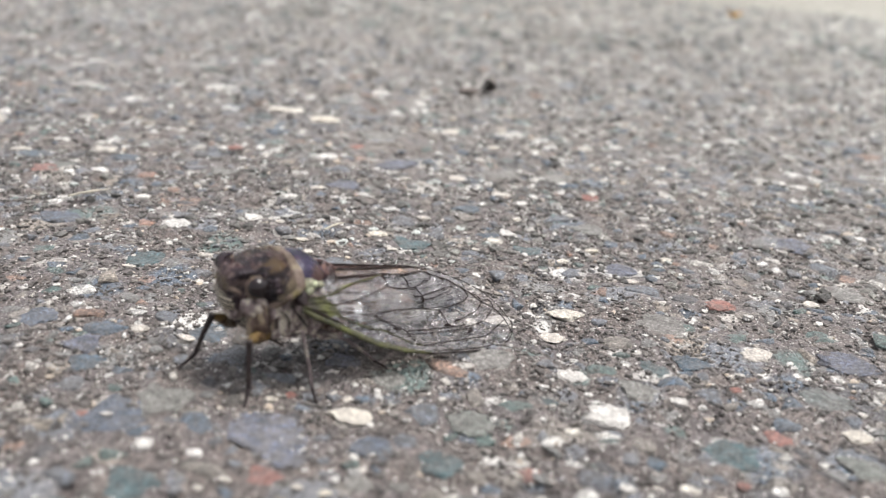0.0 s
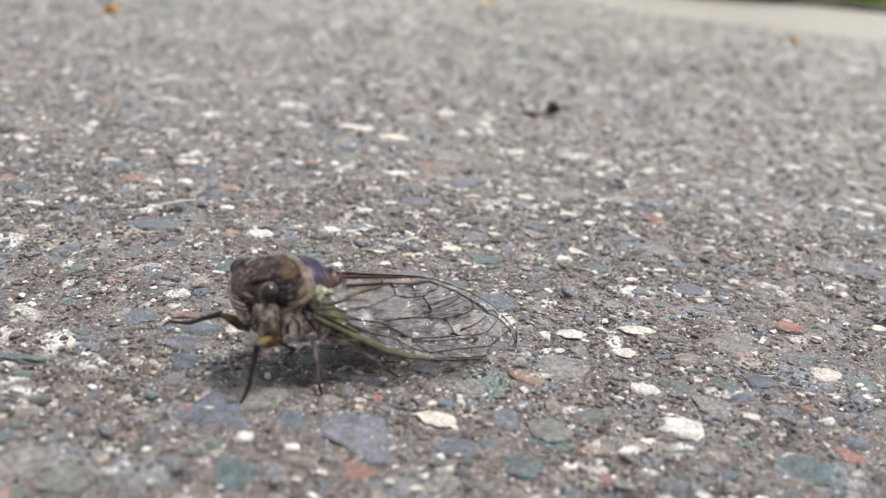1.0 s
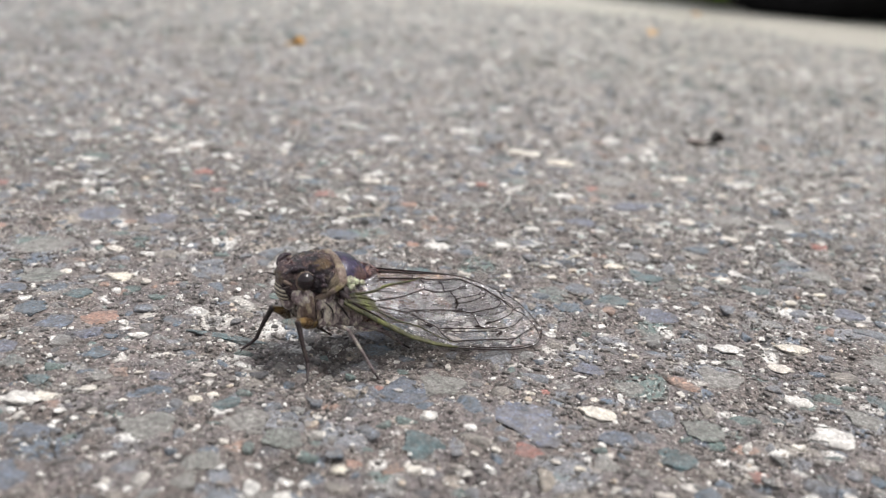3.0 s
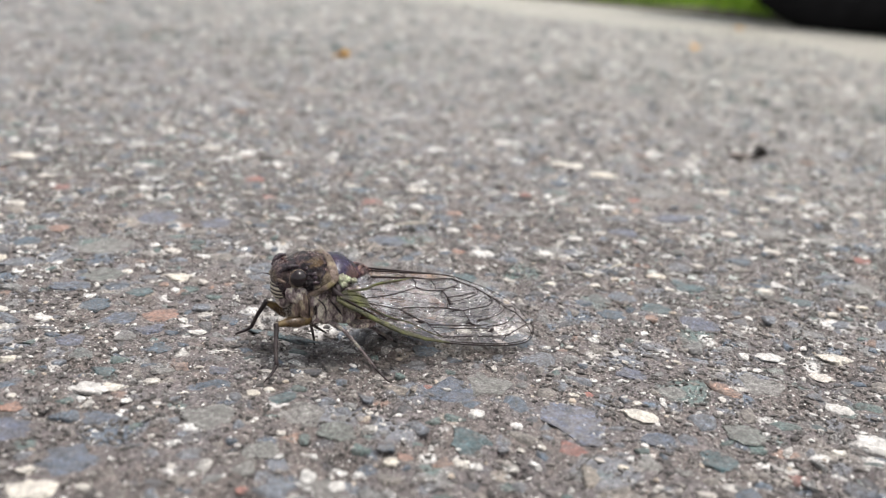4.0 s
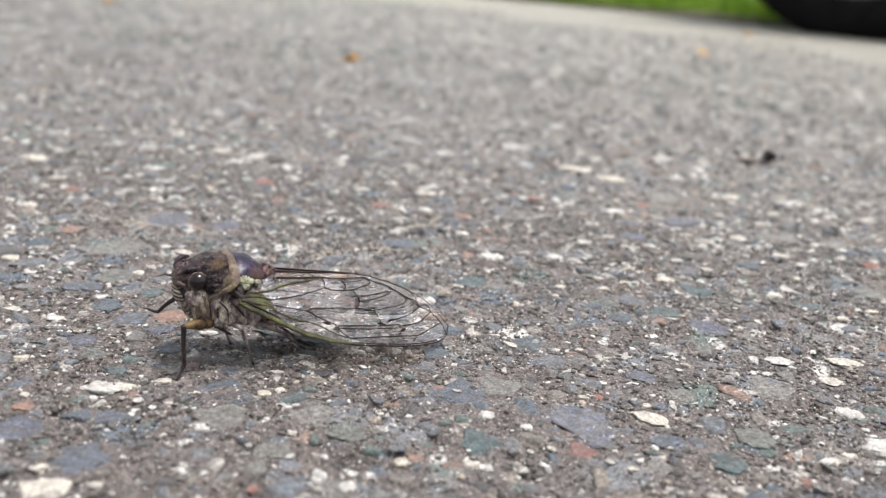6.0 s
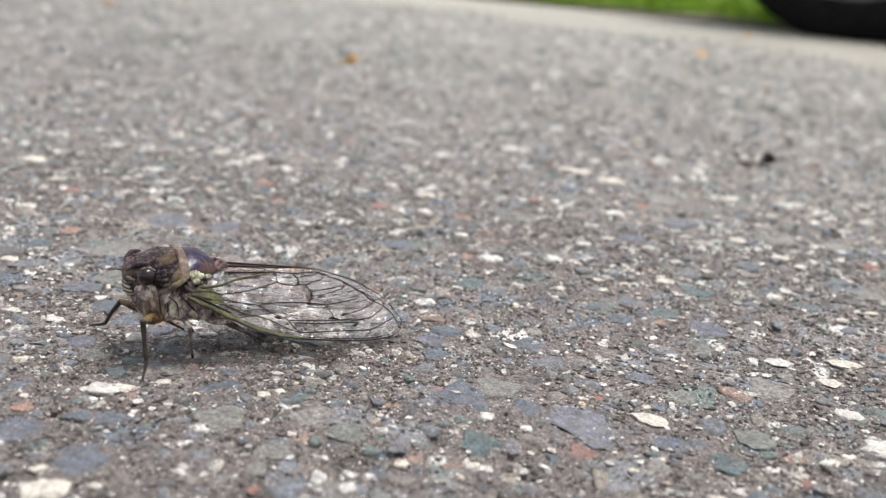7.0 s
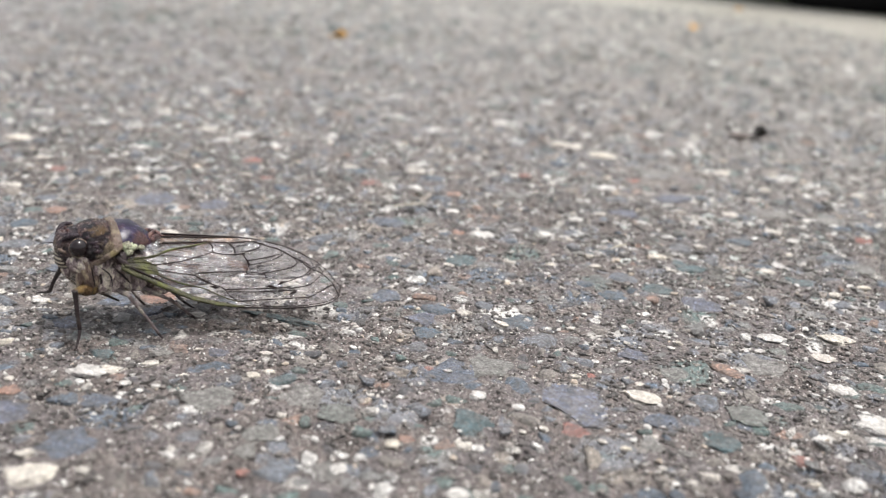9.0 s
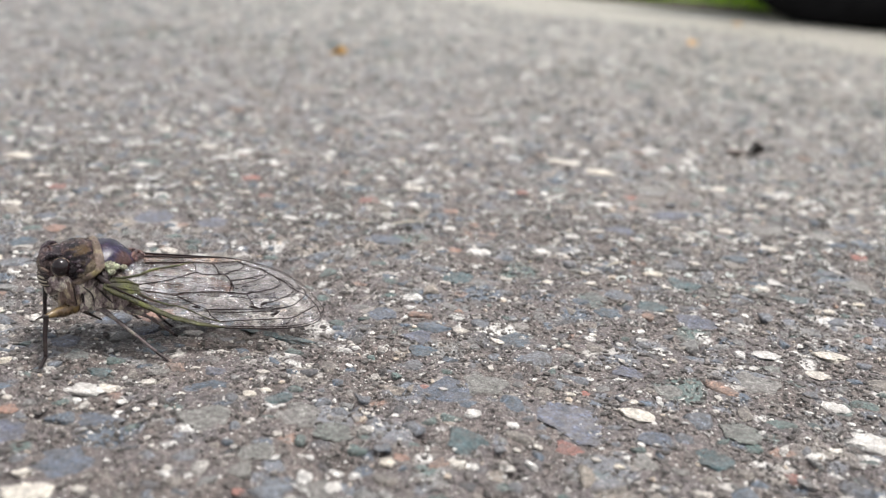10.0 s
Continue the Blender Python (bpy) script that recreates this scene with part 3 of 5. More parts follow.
make_verge()
M_RUBBER = plain("tyre_rubber", (0.011, 0.0105, 0.011), 0.95, 0.3, 120, 0.0006)
M_RUBBER.node_tree.nodes["Principled BSDF"].inputs["Specular IOR Level"].default_value = 0.1
M_RIM = plain("dusty_alloy", (0.2, 0.18, 0.16), 0.45, 0.25, 60, 0.0004)


def lathe(profile, around=64):
    """A ring turned round y from (radius, y) pairs in metres."""
    out = []
    for i in range(around):
        a = 2 * math.pi * i / around
        out.append([Vector((r * math.cos(a), y, r * math.sin(a))) for r, y in profile])
    out.append(out[0])
    bm = bmesh.new()
    made = [[bm.verts.new(p) for p in ring] for ring in out[:-1]]
    n = len(profile)
    for k in range(around):
        a, b = made[k], made[(k + 1) % around]
        for i in range(n):
            j = (i + 1) % n
            bm.faces.new((a[i], a[j], b[j], b[i]))
    return bm


WHEEL_AT, WHEEL_R = (0.166, 1.542), 0.30


def make_wheel():
    at = pose(WHEEL_AT[0], WHEEL_AT[1], WHEEL_R - 0.006, 0, 0, math.degrees(math.atan2(ALONG.y, ALONG.x)))
    w = thing("car_wheel", "black rubber tyre of a parked car at the road edge", "wheel", at=at)
    R = WHEEL_R
    part("tyre", lathe([(R, -0.05), (R, 0.05), (R - 0.008, 0.068), (R - 0.025, 0.078), (R - 0.048, 0.075), (R - 0.062, 0.064), (R - 0.062, -0.064), (R - 0.048, -0.075), (R - 0.025, -0.078), (R - 0.008, -0.068)]), M_RUBBER, w)
    for y in (-0.036, -0.012, 0.012, 0.036):
        part("tread_rib", lathe([(R + 0.005, y - 0.009), (R + 0.005, y + 0.009), (R - 0.002, y + 0.01), (R - 0.002, y - 0.01)]), M_RUBBER, w)
    rim = part("rim", lathe([(R - 0.058, -0.066), (R - 0.058, 0.066), (R - 0.08, 0.06), (R - 0.09, 0.0), (R - 0.08, -0.06)]), M_RIM, w, "dusty grey alloy rim")
    part("hub", lathe([(0.06, -0.07), (0.06, 0.02), (0.001, 0.02), (0.001, -0.075)]), M_RIM, rim)
    for i in range(5):
        a = 2 * math.pi * i / 5
        bm = bmesh.new()
        bmesh.ops.create_cube(bm, size=1.0, matrix=Matrix.Rotation(a, 4, "Y") @ Matrix.Translation((R * 0.42, -0.06, 0)) @ Matrix.Diagonal((R * 0.52, 0.022, 0.05, 1)))
        bmesh.ops.bevel(bm, geom=bm.edges[:], offset=0.006, segments=2, affect="EDGES")
        part("spoke", bm, M_RIM, rim)


make_wheel()

M_DARKLEAF = plain("dark_dry_leaf", (0.02, 0.017, 0.015), 0.6, 0.4, 900, 0.0002)
M_YELLOW = plain("yellow_leaf", (0.7, 0.39, 0.1), 0.6, 0.3, 400, 0.0002)
M_STRAW = plain("dry_straw", (0.5, 0.46, 0.38), 0.7, 0.25, 700, 0.0001)


def curled_leaf(length, width, curl, material, name, label, category, at, group=""):
    """A small curled leaf scrap with a stalk."""
    t = thing(name, label, category, group, at)
    bm = bmesh.new()
    rows = []
    for i in range(11):
        u = i / 10
        w = width * math.sin(math.pi * (0.08 + 0.86 * u)) ** 0.7
        row = []
        for j in range(7):
            v = j / 6 - 0.5
            lift = curl * (4 * v * v) * math.sin(math.pi * u) + 0.35 * curl * u * u + 0.05 * length * math.sin(9 * u + 5 * v)
            row.append((length * (u - 0.5), w * v, 0.0008 + lift))
        rows.append(row)
    top = [[bm.verts.new(p) for p in r] for r in rows]
    low = [[bm.verts.new((x, y, z - 0.0004)) for x, y, z in r] for r in rows]
    for g in (top, low):
        for a, b in zip(g, g[1:]):
            for j in range(6):
                bm.faces.new((a[j], a[j + 1], b[j + 1], b[j]))
    part("blade", bm, material, t)
    part("stalk", tube([(-length * 500, 0, 1.0), (-length * 650, 0.6, 0.8), (-length * 850, 0.4, 0.5)], [0.35, 0.2]), material, t)
    return t


M_GREYLEAF = plain("withered_leaf", (0.2, 0.165, 0.15), 0.7, 0.35, 900, 0.0003)
scrap = curled_leaf(0.0062, 0.0052, 0.0032, M_DARKLEAF, "leaf_scrap", "dark curled leaf scrap with a withered grey tip", "leaf", pose(0.0435, 0.3555, 0, 0, 0, 18))
part("withered_tip", ball((-6.6, 0.2, 0.8), (3.9, 1.9, 0.95), 12, 16, lambda la, lo: 0.14 * math.sin(4 * lo + 3 * la)), M_GREYLEAF, scrap, "grey-brown withered tip")
first = curled_leaf(0.010, 0.008, 0.0035, M_YELLOW, "yellow_leaf", "small fallen yellow leaf lying on the asphalt", "leaf", pose(-0.205, 0.539, 0, 0, 0, 20), "fallen yellow leaves")
for x, y, a in ((-0.020, 0.874, 70), (0.0, 1.30, 140), (-0.66, 0.87, 200), (0.214, 0.74, 300)):
    copy_thing(first, pose(x, y, 0, 0, 0, a))
for p, q, bend in (((-33, 207.2), (-27.5, 212.9), 0.6), ((17.1, 200.7), (19.9, 204.9), 0.3)):
    mx, my = (p[0] + q[0]) / 2, (p[1] + q[1]) / 2
    bm = tube([(p[0] - mx, p[1] - my, 1.0), (bend, -bend, 1.5), (q[0] - mx, q[1] - my, 1.2)], [0.18, 0.24, 0.14])
    ob = part("straw", bm, M_STRAW)
    ob.matrix_world = pose(mx * MM, my * MM, 0)
    tagged(ob, "thin pale piece of dry straw on the asphalt", "straw", "straw pieces")

# ---- the cicada; x to its head, y to its left, z up ----
def shell(name, dark, light, rough, low=0.42, high=0.62, scale=350.0, coat=0.0, relief=0.0003, dusty=0.12, stretch=1.0, spots=(), spec=0.35):
    """Insect cuticle: patches of two tones and their blend, fine pits, pale dust and a little gloss."""
    k = Nodes(name, rough)
    if stretch != 1.0:
        long = k.put("ShaderNodeMapping", Scale=(1.0, 1.0, stretch))
        k.link(k.obj, long.inputs["Vector"])
        k.obj = long.outputs["Vector"]
    k.b.inputs["Specular IOR Level"].default_value = spec
    mid = tuple(0.6 * a + 0.4 * b for a, b in zip(dark, light))
    patch = k.ramp(k.noise(scale, 5, 0.6), [(low - 0.06, dark), ((low + high) / 2, (mid[0], mid[1] * 0.85, mid[2] * 1.05)), (high, light)])
    for (x, y, z), r, tone in spots:
        # a patch of pigment with a ragged edge, alike on both sides of the body
        both = k.put("ShaderNodeVectorMath")
        both.operation = "ABSOLUTE"
        k.link(k.obj, both.inputs[0])
        ragged = k.put("ShaderNodeVectorMath")
        ragged.operation = "MULTIPLY_ADD"
        ragged.inputs[1].default_value = (1.5 * r * MM,) * 3
        ragged.inputs[2].default_value = tuple(-0.75 * r * MM - v * MM for v in (x, abs(y), z))
        wobble = k.put("ShaderNodeTexNoise", Scale=1100.0, Detail=6.0)
        k.link(k.obj, wobble.inputs["Vector"])
        k.link(wobble.outputs["Color"], ragged.inputs[0])
        off = k.put("ShaderNodeVectorMath")
        k.link(both.outputs[0], off.inputs[0])
        k.link(ragged.outputs[0], off.inputs[1])
        far = k.put("ShaderNodeVectorMath")
        far.operation = "LENGTH"
        k.link(off.outputs[0], far.inputs[0])
        ratio = k.t.nodes.new("ShaderNodeMath")
        ratio.operation = "DIVIDE"
        ratio.inputs[1].default_value = r * MM * 1.5
        k.link(far.outputs["Value"], ratio.inputs[0])
        patch = k.mix(k.ramp(ratio.outputs[0], [(0.45, grey(0.9)), (0.8, grey(0.0))]), patch, tone)
    fine = k.ramp(k.noise(scale * 6, 4, 0.65), [(0.3, grey(0.5)), (0.7, grey(1.25))])
    c = k.mix(1.0, patch, fine, "MULTIPLY")
    dust = k.ramp(k.noise(scale * 2.3, 5, 0.7), [(0.6, grey(0.0)), (0.8, grey(dusty))])
    k.color(k.mix(dust, c, (0.3, 0.27, 0.24)))
    k.bump(k.noise(scale * 3, 5, 0.65), relief, 0.8)
    shine = k.ramp(k.noise(scale * 2, 3, 0.5), [(0.3, grey(max(0.08, rough - 0.15))), (0.7, grey(min(1, rough + 0.2)))])
    k.link(shine, k.b.inputs["Roughness"])
    k.b.inputs["Coat Weight"].default_value = coat
    k.b.inputs["Coat Roughness"].default_value = 0.07
    return k.m


TAN, OCHRE, INK = (0.14, 0.11, 0.075), (0.085, 0.055, 0.027), (0.006, 0.004, 0.006)
M_HEAD = shell("head_cuticle", (0.011, 0.007, 0.011), (0.13, 0.09, 0.082), 0.14, 0.42, 0.58, 800, coat=0.0, relief=0.0008, spec=0.22, dusty=0.14,
               spots=(((12.7, 0.9, 11.2), 1.1, (0.15, 0.115, 0.08)), ((10.4, 2.9, 13.2), 1.2, INK), ((8.9, 3.4, 13.3), 1.2, INK), ((11.6, 3.6, 11.6), 0.9, INK), ((9.6, 0.8, 13.6), 0.8, INK), ((11.3, 4.0, 11.2), 0.6, (0.03, 0.02, 0.025))))
M_PRON = shell("pronotum_cuticle", (0.009, 0.005, 0.009), (0.1, 0.066, 0.055), 0.14, 0.42, 0.58, 700, coat=0.0, relief=0.0009, spec=0.24, dusty=0.1,
               spots=(((6.6, 2.9, 13.5), 1.5, OCHRE), ((5.5, 5.3, 11.6), 1.2, TAN), ((6.4, 5.8, 10.4), 1.2, TAN), ((7.9, 4.5, 12.2), 1.35, INK), ((7.9, 5.3, 10.9), 1.0, INK), ((8.8, 4.0, 12.6), 1.2, INK), ((8.3, 3.2, 13.2), 0.8, INK), ((6.2, 4.6, 12.6), 0.8, INK), ((6.9, 5.5, 11.4), 0.75, INK), ((5.3, 3.9, 13.3), 0.5, INK), ((7.3, 1.2, 14.1), 0.9, INK)))
M_COLLAR = shell("collar_cuticle", (0.075, 0.06, 0.038), (0.24, 0.195, 0.13), 0.38, 0.34, 0.62, 450, coat=0.05, relief=0.0006, spec=0.35,
                 spots=(((4.0, 2.6, 13.8), 1.2, (0.1, 0.07, 0.05)), ((5.0, 6.2, 10.6), 0.7, (0.2, 0.16, 0.07))))
M_MESO = shell("back_cuticle", (0.008, 0.006, 0.017), (0.03, 0.022, 0.055), 0.16, coat=0.0, relief=0.00015, spec=0.4, spots=(((0.2, 3.4, 11.6), 1.6, (0.07, 0.035, 0.03)), ((3.2, 2.0, 13.9), 0.8, (0.03, 0.015, 0.03))))
M_RIDGE = shell("furrow_cuticle", (0.006, 0.004, 0.006), (0.06, 0.04, 0.045), 0.12, 0.4, 0.62, 800, relief=0.0004, spec=0.4)
M_CROSS = shell("cross_cuticle", (0.02, 0.01, 0.009), (0.2, 0.11, 0.085), 0.35, 0.4, 0.58, 700, coat=0.2, relief=0.0006)
M_PALE = shell("mealy_underside", (0.06, 0.045, 0.034), (0.8, 0.72, 0.6), 0.75, 0.38, 0.58, 1100, relief=0.0009, dusty=0.5, stretch=0.5)
M_FLANK = shell("dark_flank", (0.06, 0.045, 0.034), (0.6, 0.52, 0.41), 0.7, 0.38, 0.6, 800, relief=0.0008, dusty=0.4)
M_COXA = shell("olive_tan_coxa", (0.04, 0.029, 0.017), (0.5, 0.41, 0.28), 0.4, 0.38, 0.6, 1000, relief=0.0006, stretch=0.3, coat=0.1)
M_ABD = shell("abdomen_cuticle", (0.018, 0.012, 0.01), (0.22, 0.12, 0.08), 0.5, 0.42, 0.6, 450, relief=0.0006, spots=(((-0.6, 4.0, 4.0), 0.9, (0.42, 0.22, 0.12)), ((-2.6, 4.1, 3.6), 0.7, (0.45, 0.3, 0.2)), ((-4.6, 4.1, 3.6), 0.7, (0.34, 0.17, 0.1))))
M_SPOT = shell("pale_green_base", (0.12, 0.14, 0.07), (0.5, 0.53, 0.36), 0.6, 0.36, 0.56, 900)
M_FEMUR = shell("ochre_femur", (0.035, 0.025, 0.01), (0.15, 0.098, 0.035), 0.32, 0.36, 0.6, 420, 0.25)
M_TIBIA = shell("dark_leg", (0.016, 0.012, 0.011), (0.06, 0.047, 0.04), 0.4)
M_LEGPALE = shell("grey_leg", (0.06, 0.052, 0.044), (0.26, 0.235, 0.2), 0.5, scale=600)
M_VEIN = plain("dark_vein", (0.014, 0.008, 0.008), 0.6, 0.3, 900, 0.00002)
M_VEIN.node_tree.nodes["Principled BSDF"].inputs["Specular IOR Level"].default_value = 0.2
M_GREENVEIN = shell("green_vein", (0.018, 0.02, 0.006), (0.085, 0.094, 0.022), 0.4, 0.36, 0.64, 500, 0.1, relief=0.0004, spec=0.3, spots=(((2.6, 5.8, 8.4), 1.0, (0.02, 0.017, 0.01)),))
M_EYE = plain("compound_eye", (0.008, 0.003, 0.004), 0.06, 0.3, 1200, 0.00001)
M_EYE.node_tree.nodes["Principled BSDF"].inputs["Specular IOR Level"].default_value = 0.5
M_OCELLUS = plain("ocellus", (0.05, 0.02, 0.018), 0.15, 0.2, 1200, 0.00001)


def face_material():
    k = Nodes("striped_face", 0.5)
    wave = k.put("ShaderNodeTexWave", Scale=480.0, Distortion=1.0, Detail=1.0)
    wave.bands_direction = "Z"
    k.link(k.obj, wave.inputs["Vector"])
    k.color(k.ramp(wave.outputs["Fac"], [(0.35, (0.03, 0.022, 0.018)), (0.6, (0.55, 0.49, 0.38))]))
    k.bump(wave.outputs["Fac"], 0.00015)
    return k.m


def membrane_material(name, milk, tint=(0.8, 0.79, 0.79), shine=0.07, rough=0.14):
    """Thin clear wing skin: it lets light through, mirrors the sky on both its faces, and is faintly milky in patches."""
    k = Nodes(name, 0.25)
    clear = k.t.nodes.new("ShaderNodeBsdfTransparent")
    clear.inputs[0].default_value = (0.8, 0.77, 0.74, 1)
    gloss = k.t.nodes.new("ShaderNodeBsdfGlossy")
    gloss.inputs["Roughness"].default_value = rough
    gloss.inputs["Color"].default_value = (0.95, 0.95, 1.0, 1)
    fres = k.put("ShaderNodeFresnel", IOR=1.55)
    bump = k.put("ShaderNodeBump", Distance=0.0011, Strength=1.0)
    k.link(k.noise(420, 5, 0.62), bump.inputs["Height"])
    k.link(bump.outputs[0], gloss.inputs["Normal"])
    k.link(bump.outputs[0], fres.inputs["Normal"])
    more = k.t.nodes.new("ShaderNodeMath")
    more.operation = "MULTIPLY_ADD"
    more.inputs[1].default_value, more.inputs[2].default_value = 1.15, 0.0
    k.link(fres.outputs[0], more.inputs[0])
    sheen = k.ramp(k.noise(330, 5, 0.65), [(0.47, grey(0.0)), (0.6, grey(shine)), (0.68, grey(shine * 2.5))])
    total = k.t.nodes.new("ShaderNodeMath")
    total.operation = "ADD"
    k.link(more.outputs[0], total.inputs[0])
    k.link(sheen, total.inputs[1])
    skin_mix = k.t.nodes.new("ShaderNodeMixShader")
    k.link(total.outputs[0], skin_mix.inputs[0])
    k.link(clear.outputs[0], skin_mix.inputs[1])
    k.link(gloss.outputs[0], skin_mix.inputs[2])
    k.color(tint)
    k.link(bump.outputs[0], k.b.inputs["Normal"])
    haze = k.ramp(k.noise(260, 3, 0.6), [(0.42, grey(milk * 0.1)), (0.62, grey(milk * 1.4))])
    last = k.t.nodes.new("ShaderNodeMixShader")
    k.link(haze, last.inputs[0])
    k.link(skin_mix.outputs[0], last.inputs[1])
    k.link(k.b.outputs[0], last.inputs[2])
    k.link(last.outputs[0], k.t.nodes["Material Output"].inputs["Surface"])
    return k.m


M_FACE = face_material()
# the hindwing's white milk and patchy shine also paint in sky sheen
M_WING, M_HIND = membrane_material("forewing_membrane", 0.07, (0.2, 0.16, 0.15), shine=0.06), membrane_material("hindwing_membrane", 0.2, (0.84, 0.82, 0.85), shine=0.45, rough=0.22)
M_CLAVUS = membrane_material("wing_fold_membrane", 0.35, (0.42, 0.29, 0.22), shine=0.03)

cicada = thing("cicada", "brown and olive cicada with clear veined wings walking on asphalt", "insect")
cicada.scale = (0.965, 0.965, 0.965)

part("thorax", loft([(9.4, 8.4, 2.2, 2.0, 2.4), (8.0, 8.0, 3.8, 3.0, 3.8), (5.0, 7.5, 4.7, 3.4, 4.5), (1.0, 7.1, 4.6, 3.0, 4.4), (-2.5, 6.5, 3.9, 2.2, 3.8)],
     ripple=lambda x, a: 0.05 * math.sin(3.1 * x + 4 * math.cos(a)) + 0.03 * math.sin(7 * a)), M_FLANK, cicada, "dark flank of the thorax")
head = part("head", loft([(12.4, 11.1, 0.9, 0.7, 1.0), (12.05, 11.1, 2.0, 1.4, 2.2), (11.4, 11.1, 3.2, 2.1, 3.2), (10.5, 11.0, 4.3, 2.5, 3.7), (9.6, 10.9, 4.6, 2.7, 3.7), (8.3, 10.8, 4.7, 2.9, 3.3)], 36, 44,
                ripple=lambda x, a: 0.035 * math.sin(5 * a + 2 * x) + 0.012 * math.sin(15 * a + 7 * x) if a < math.pi else 0.0), M_HEAD, cicada, "grey-brown head with dark marks")
part("face", ball((10.5, 0, 7.7), (1.3, 1.8, 1.8), 18, 22, lambda la, lo: 0.05 * math.sin(9 * la + 4 * lo)), M_PALE, head, "pale mealy lower face")
part("clypeus", ball((11.25, 0, 9.3), (1.3, 2.3, 2.0), 22, 20, lambda la, lo: 0.035 * math.sin(26 * la)), M_FACE, head, "striped pale and dark face plate")
for s in (1, -1):
    part("eye_rim", ball((9.55, s * 4.1, 11.5), (1.46, 1.12, 1.46), 14, 20, lambda la, lo: 0.05 * math.sin(7 * lo)), M_COLLAR, head, "dull tan rim round the eye")
    part("compound_eye", ball((9.65, s * 4.7, 11.75), (1.3, 1.12, 1.34), 18, 26), M_EYE, head, "glossy dark eye")
    part("antenna", tube([(11.5, s * 3.0, 10.4), (12.9, s * 3.6, 10.6), (14.1, s * 4.1, 10.2)], [0.17, 0.06, 0.03]), M_TIBIA, head)
    part("cheek", ball((9.4, s * 3.75, 9.2), (1.95, 1.25, 1.5), 22, 30, lambda la, lo: 0.09 * math.sin(6 * lo + 5 * la) + 0.05 * math.sin(13 * lo)), M_PALE, head, "pale mealy cheek")
    part("brow", tube([(11.7, s * 2.2, 12.2), (11.0, s * 2.8, 13.0), (10.2, s * 3.2, 13.3), (9.2, s * 3.4, 13.3)], [0.2, 0.36, 0.4, 0.2], 9, 20), M_RIDGE, head)
    part("brow", tube([(12.0, s * 1.5, 11.0), (11.8, s * 2.4, 11.0), (11.2, s * 3.3, 10.8)], [0.2, 0.36, 0.2], 9, 14), M_COLLAR, head, "tan plate above the antenna")
for x, y in ((11.0, 0.0), (10.5, 0.75), (10.5, -0.75)):
    part("ocellus", ball((x, y, 13.2 if y == 0 else 13.5), (0.27, 0.27, 0.24), 8, 10), M_OCELLUS, head)
part("rostrum", tube([(10.4, 0.2, 6.4), (9.0, 0.4, 4.9), (6.6, 1.2, 3.2), (3.9, 1.3, 1.3)], [0.6, 0.5, 0.3, 0.13]), M_TIBIA, head, "dark beak folded under the body")

PRON_X, PRON_W, PRON_H = (4.5, 5.8, 7.0, 8.2, 9.2), (5.75, 5.9, 5.75, 5.4, 4.7), (3.5, 3.6, 3.55, 3.3, 2.9)
part("pronotum", loft([(x, 10.6, w, h, d) for x, w, h, d in zip(PRON_X[::-1], PRON_W[::-1], PRON_H[::-1], (2.4, 2.3, 2.0, 1.6, 1.0))], 52, 72,
     ripple=lambda x, a: 0.04 * math.sin(6 * a) * math.sin(1.9 * (x - 4.4)) + 0.02 * math.sin(13 * a + 3 * x) + 0.01 * math.sin(23 * a) * math.sin(7 * x)), M_PRON, cicada, "olive brown pronotum with black furrows")


def on_pronotum(x, a, side, lift=0.0):
    w, h = float(np.interp(x, PRON_X, PRON_W)) + lift, float(np.interp(x, PRON_X, PRON_H)) + lift
    return Vector((x, side * w * math.cos(a), 10.6 + h * math.sin(a)))


for s in (1, -1):
    for line, r in (([(8.6, 0.64), (7.4, 0.52), (6.0, 0.68)], 0.36), ([(8.2, 0.1), (7.1, 0.16), (6.2, 0.1)], 0.32), ([(8.6, 1.12), (7.2, 0.95), (5.8, 1.08)], 0.38), ([(6.6, 0.3), (5.9, 0.5), (5.4, 0.8)], 0.28), ([(7.9, 0.34), (7.3, 0.36), (6.8, 0.5)], 0.42), ([(8.9, 0.4), (8.5, 0.3), (8.2, 0.36)], 0.4), ([(7.6, 0.74), (6.9, 0.78), (6.3, 0.6)], 0.3), ([(7.0, -0.02), (6.5, 0.02), (5.9, 0.2)], 0.34), ([(8.8, 0.86), (8.2, 0.8), (7.8, 0.9)], 0.32)):
        part("pronotum_ridge", tube([on_pronotum(x, a, s, -0.2) for x, a in spline(line, 12)], [r * 0.2, r, r * 0.2], 9, 22), M_RIDGE, cicada, "glossy black furrow ridge of the pronotum")


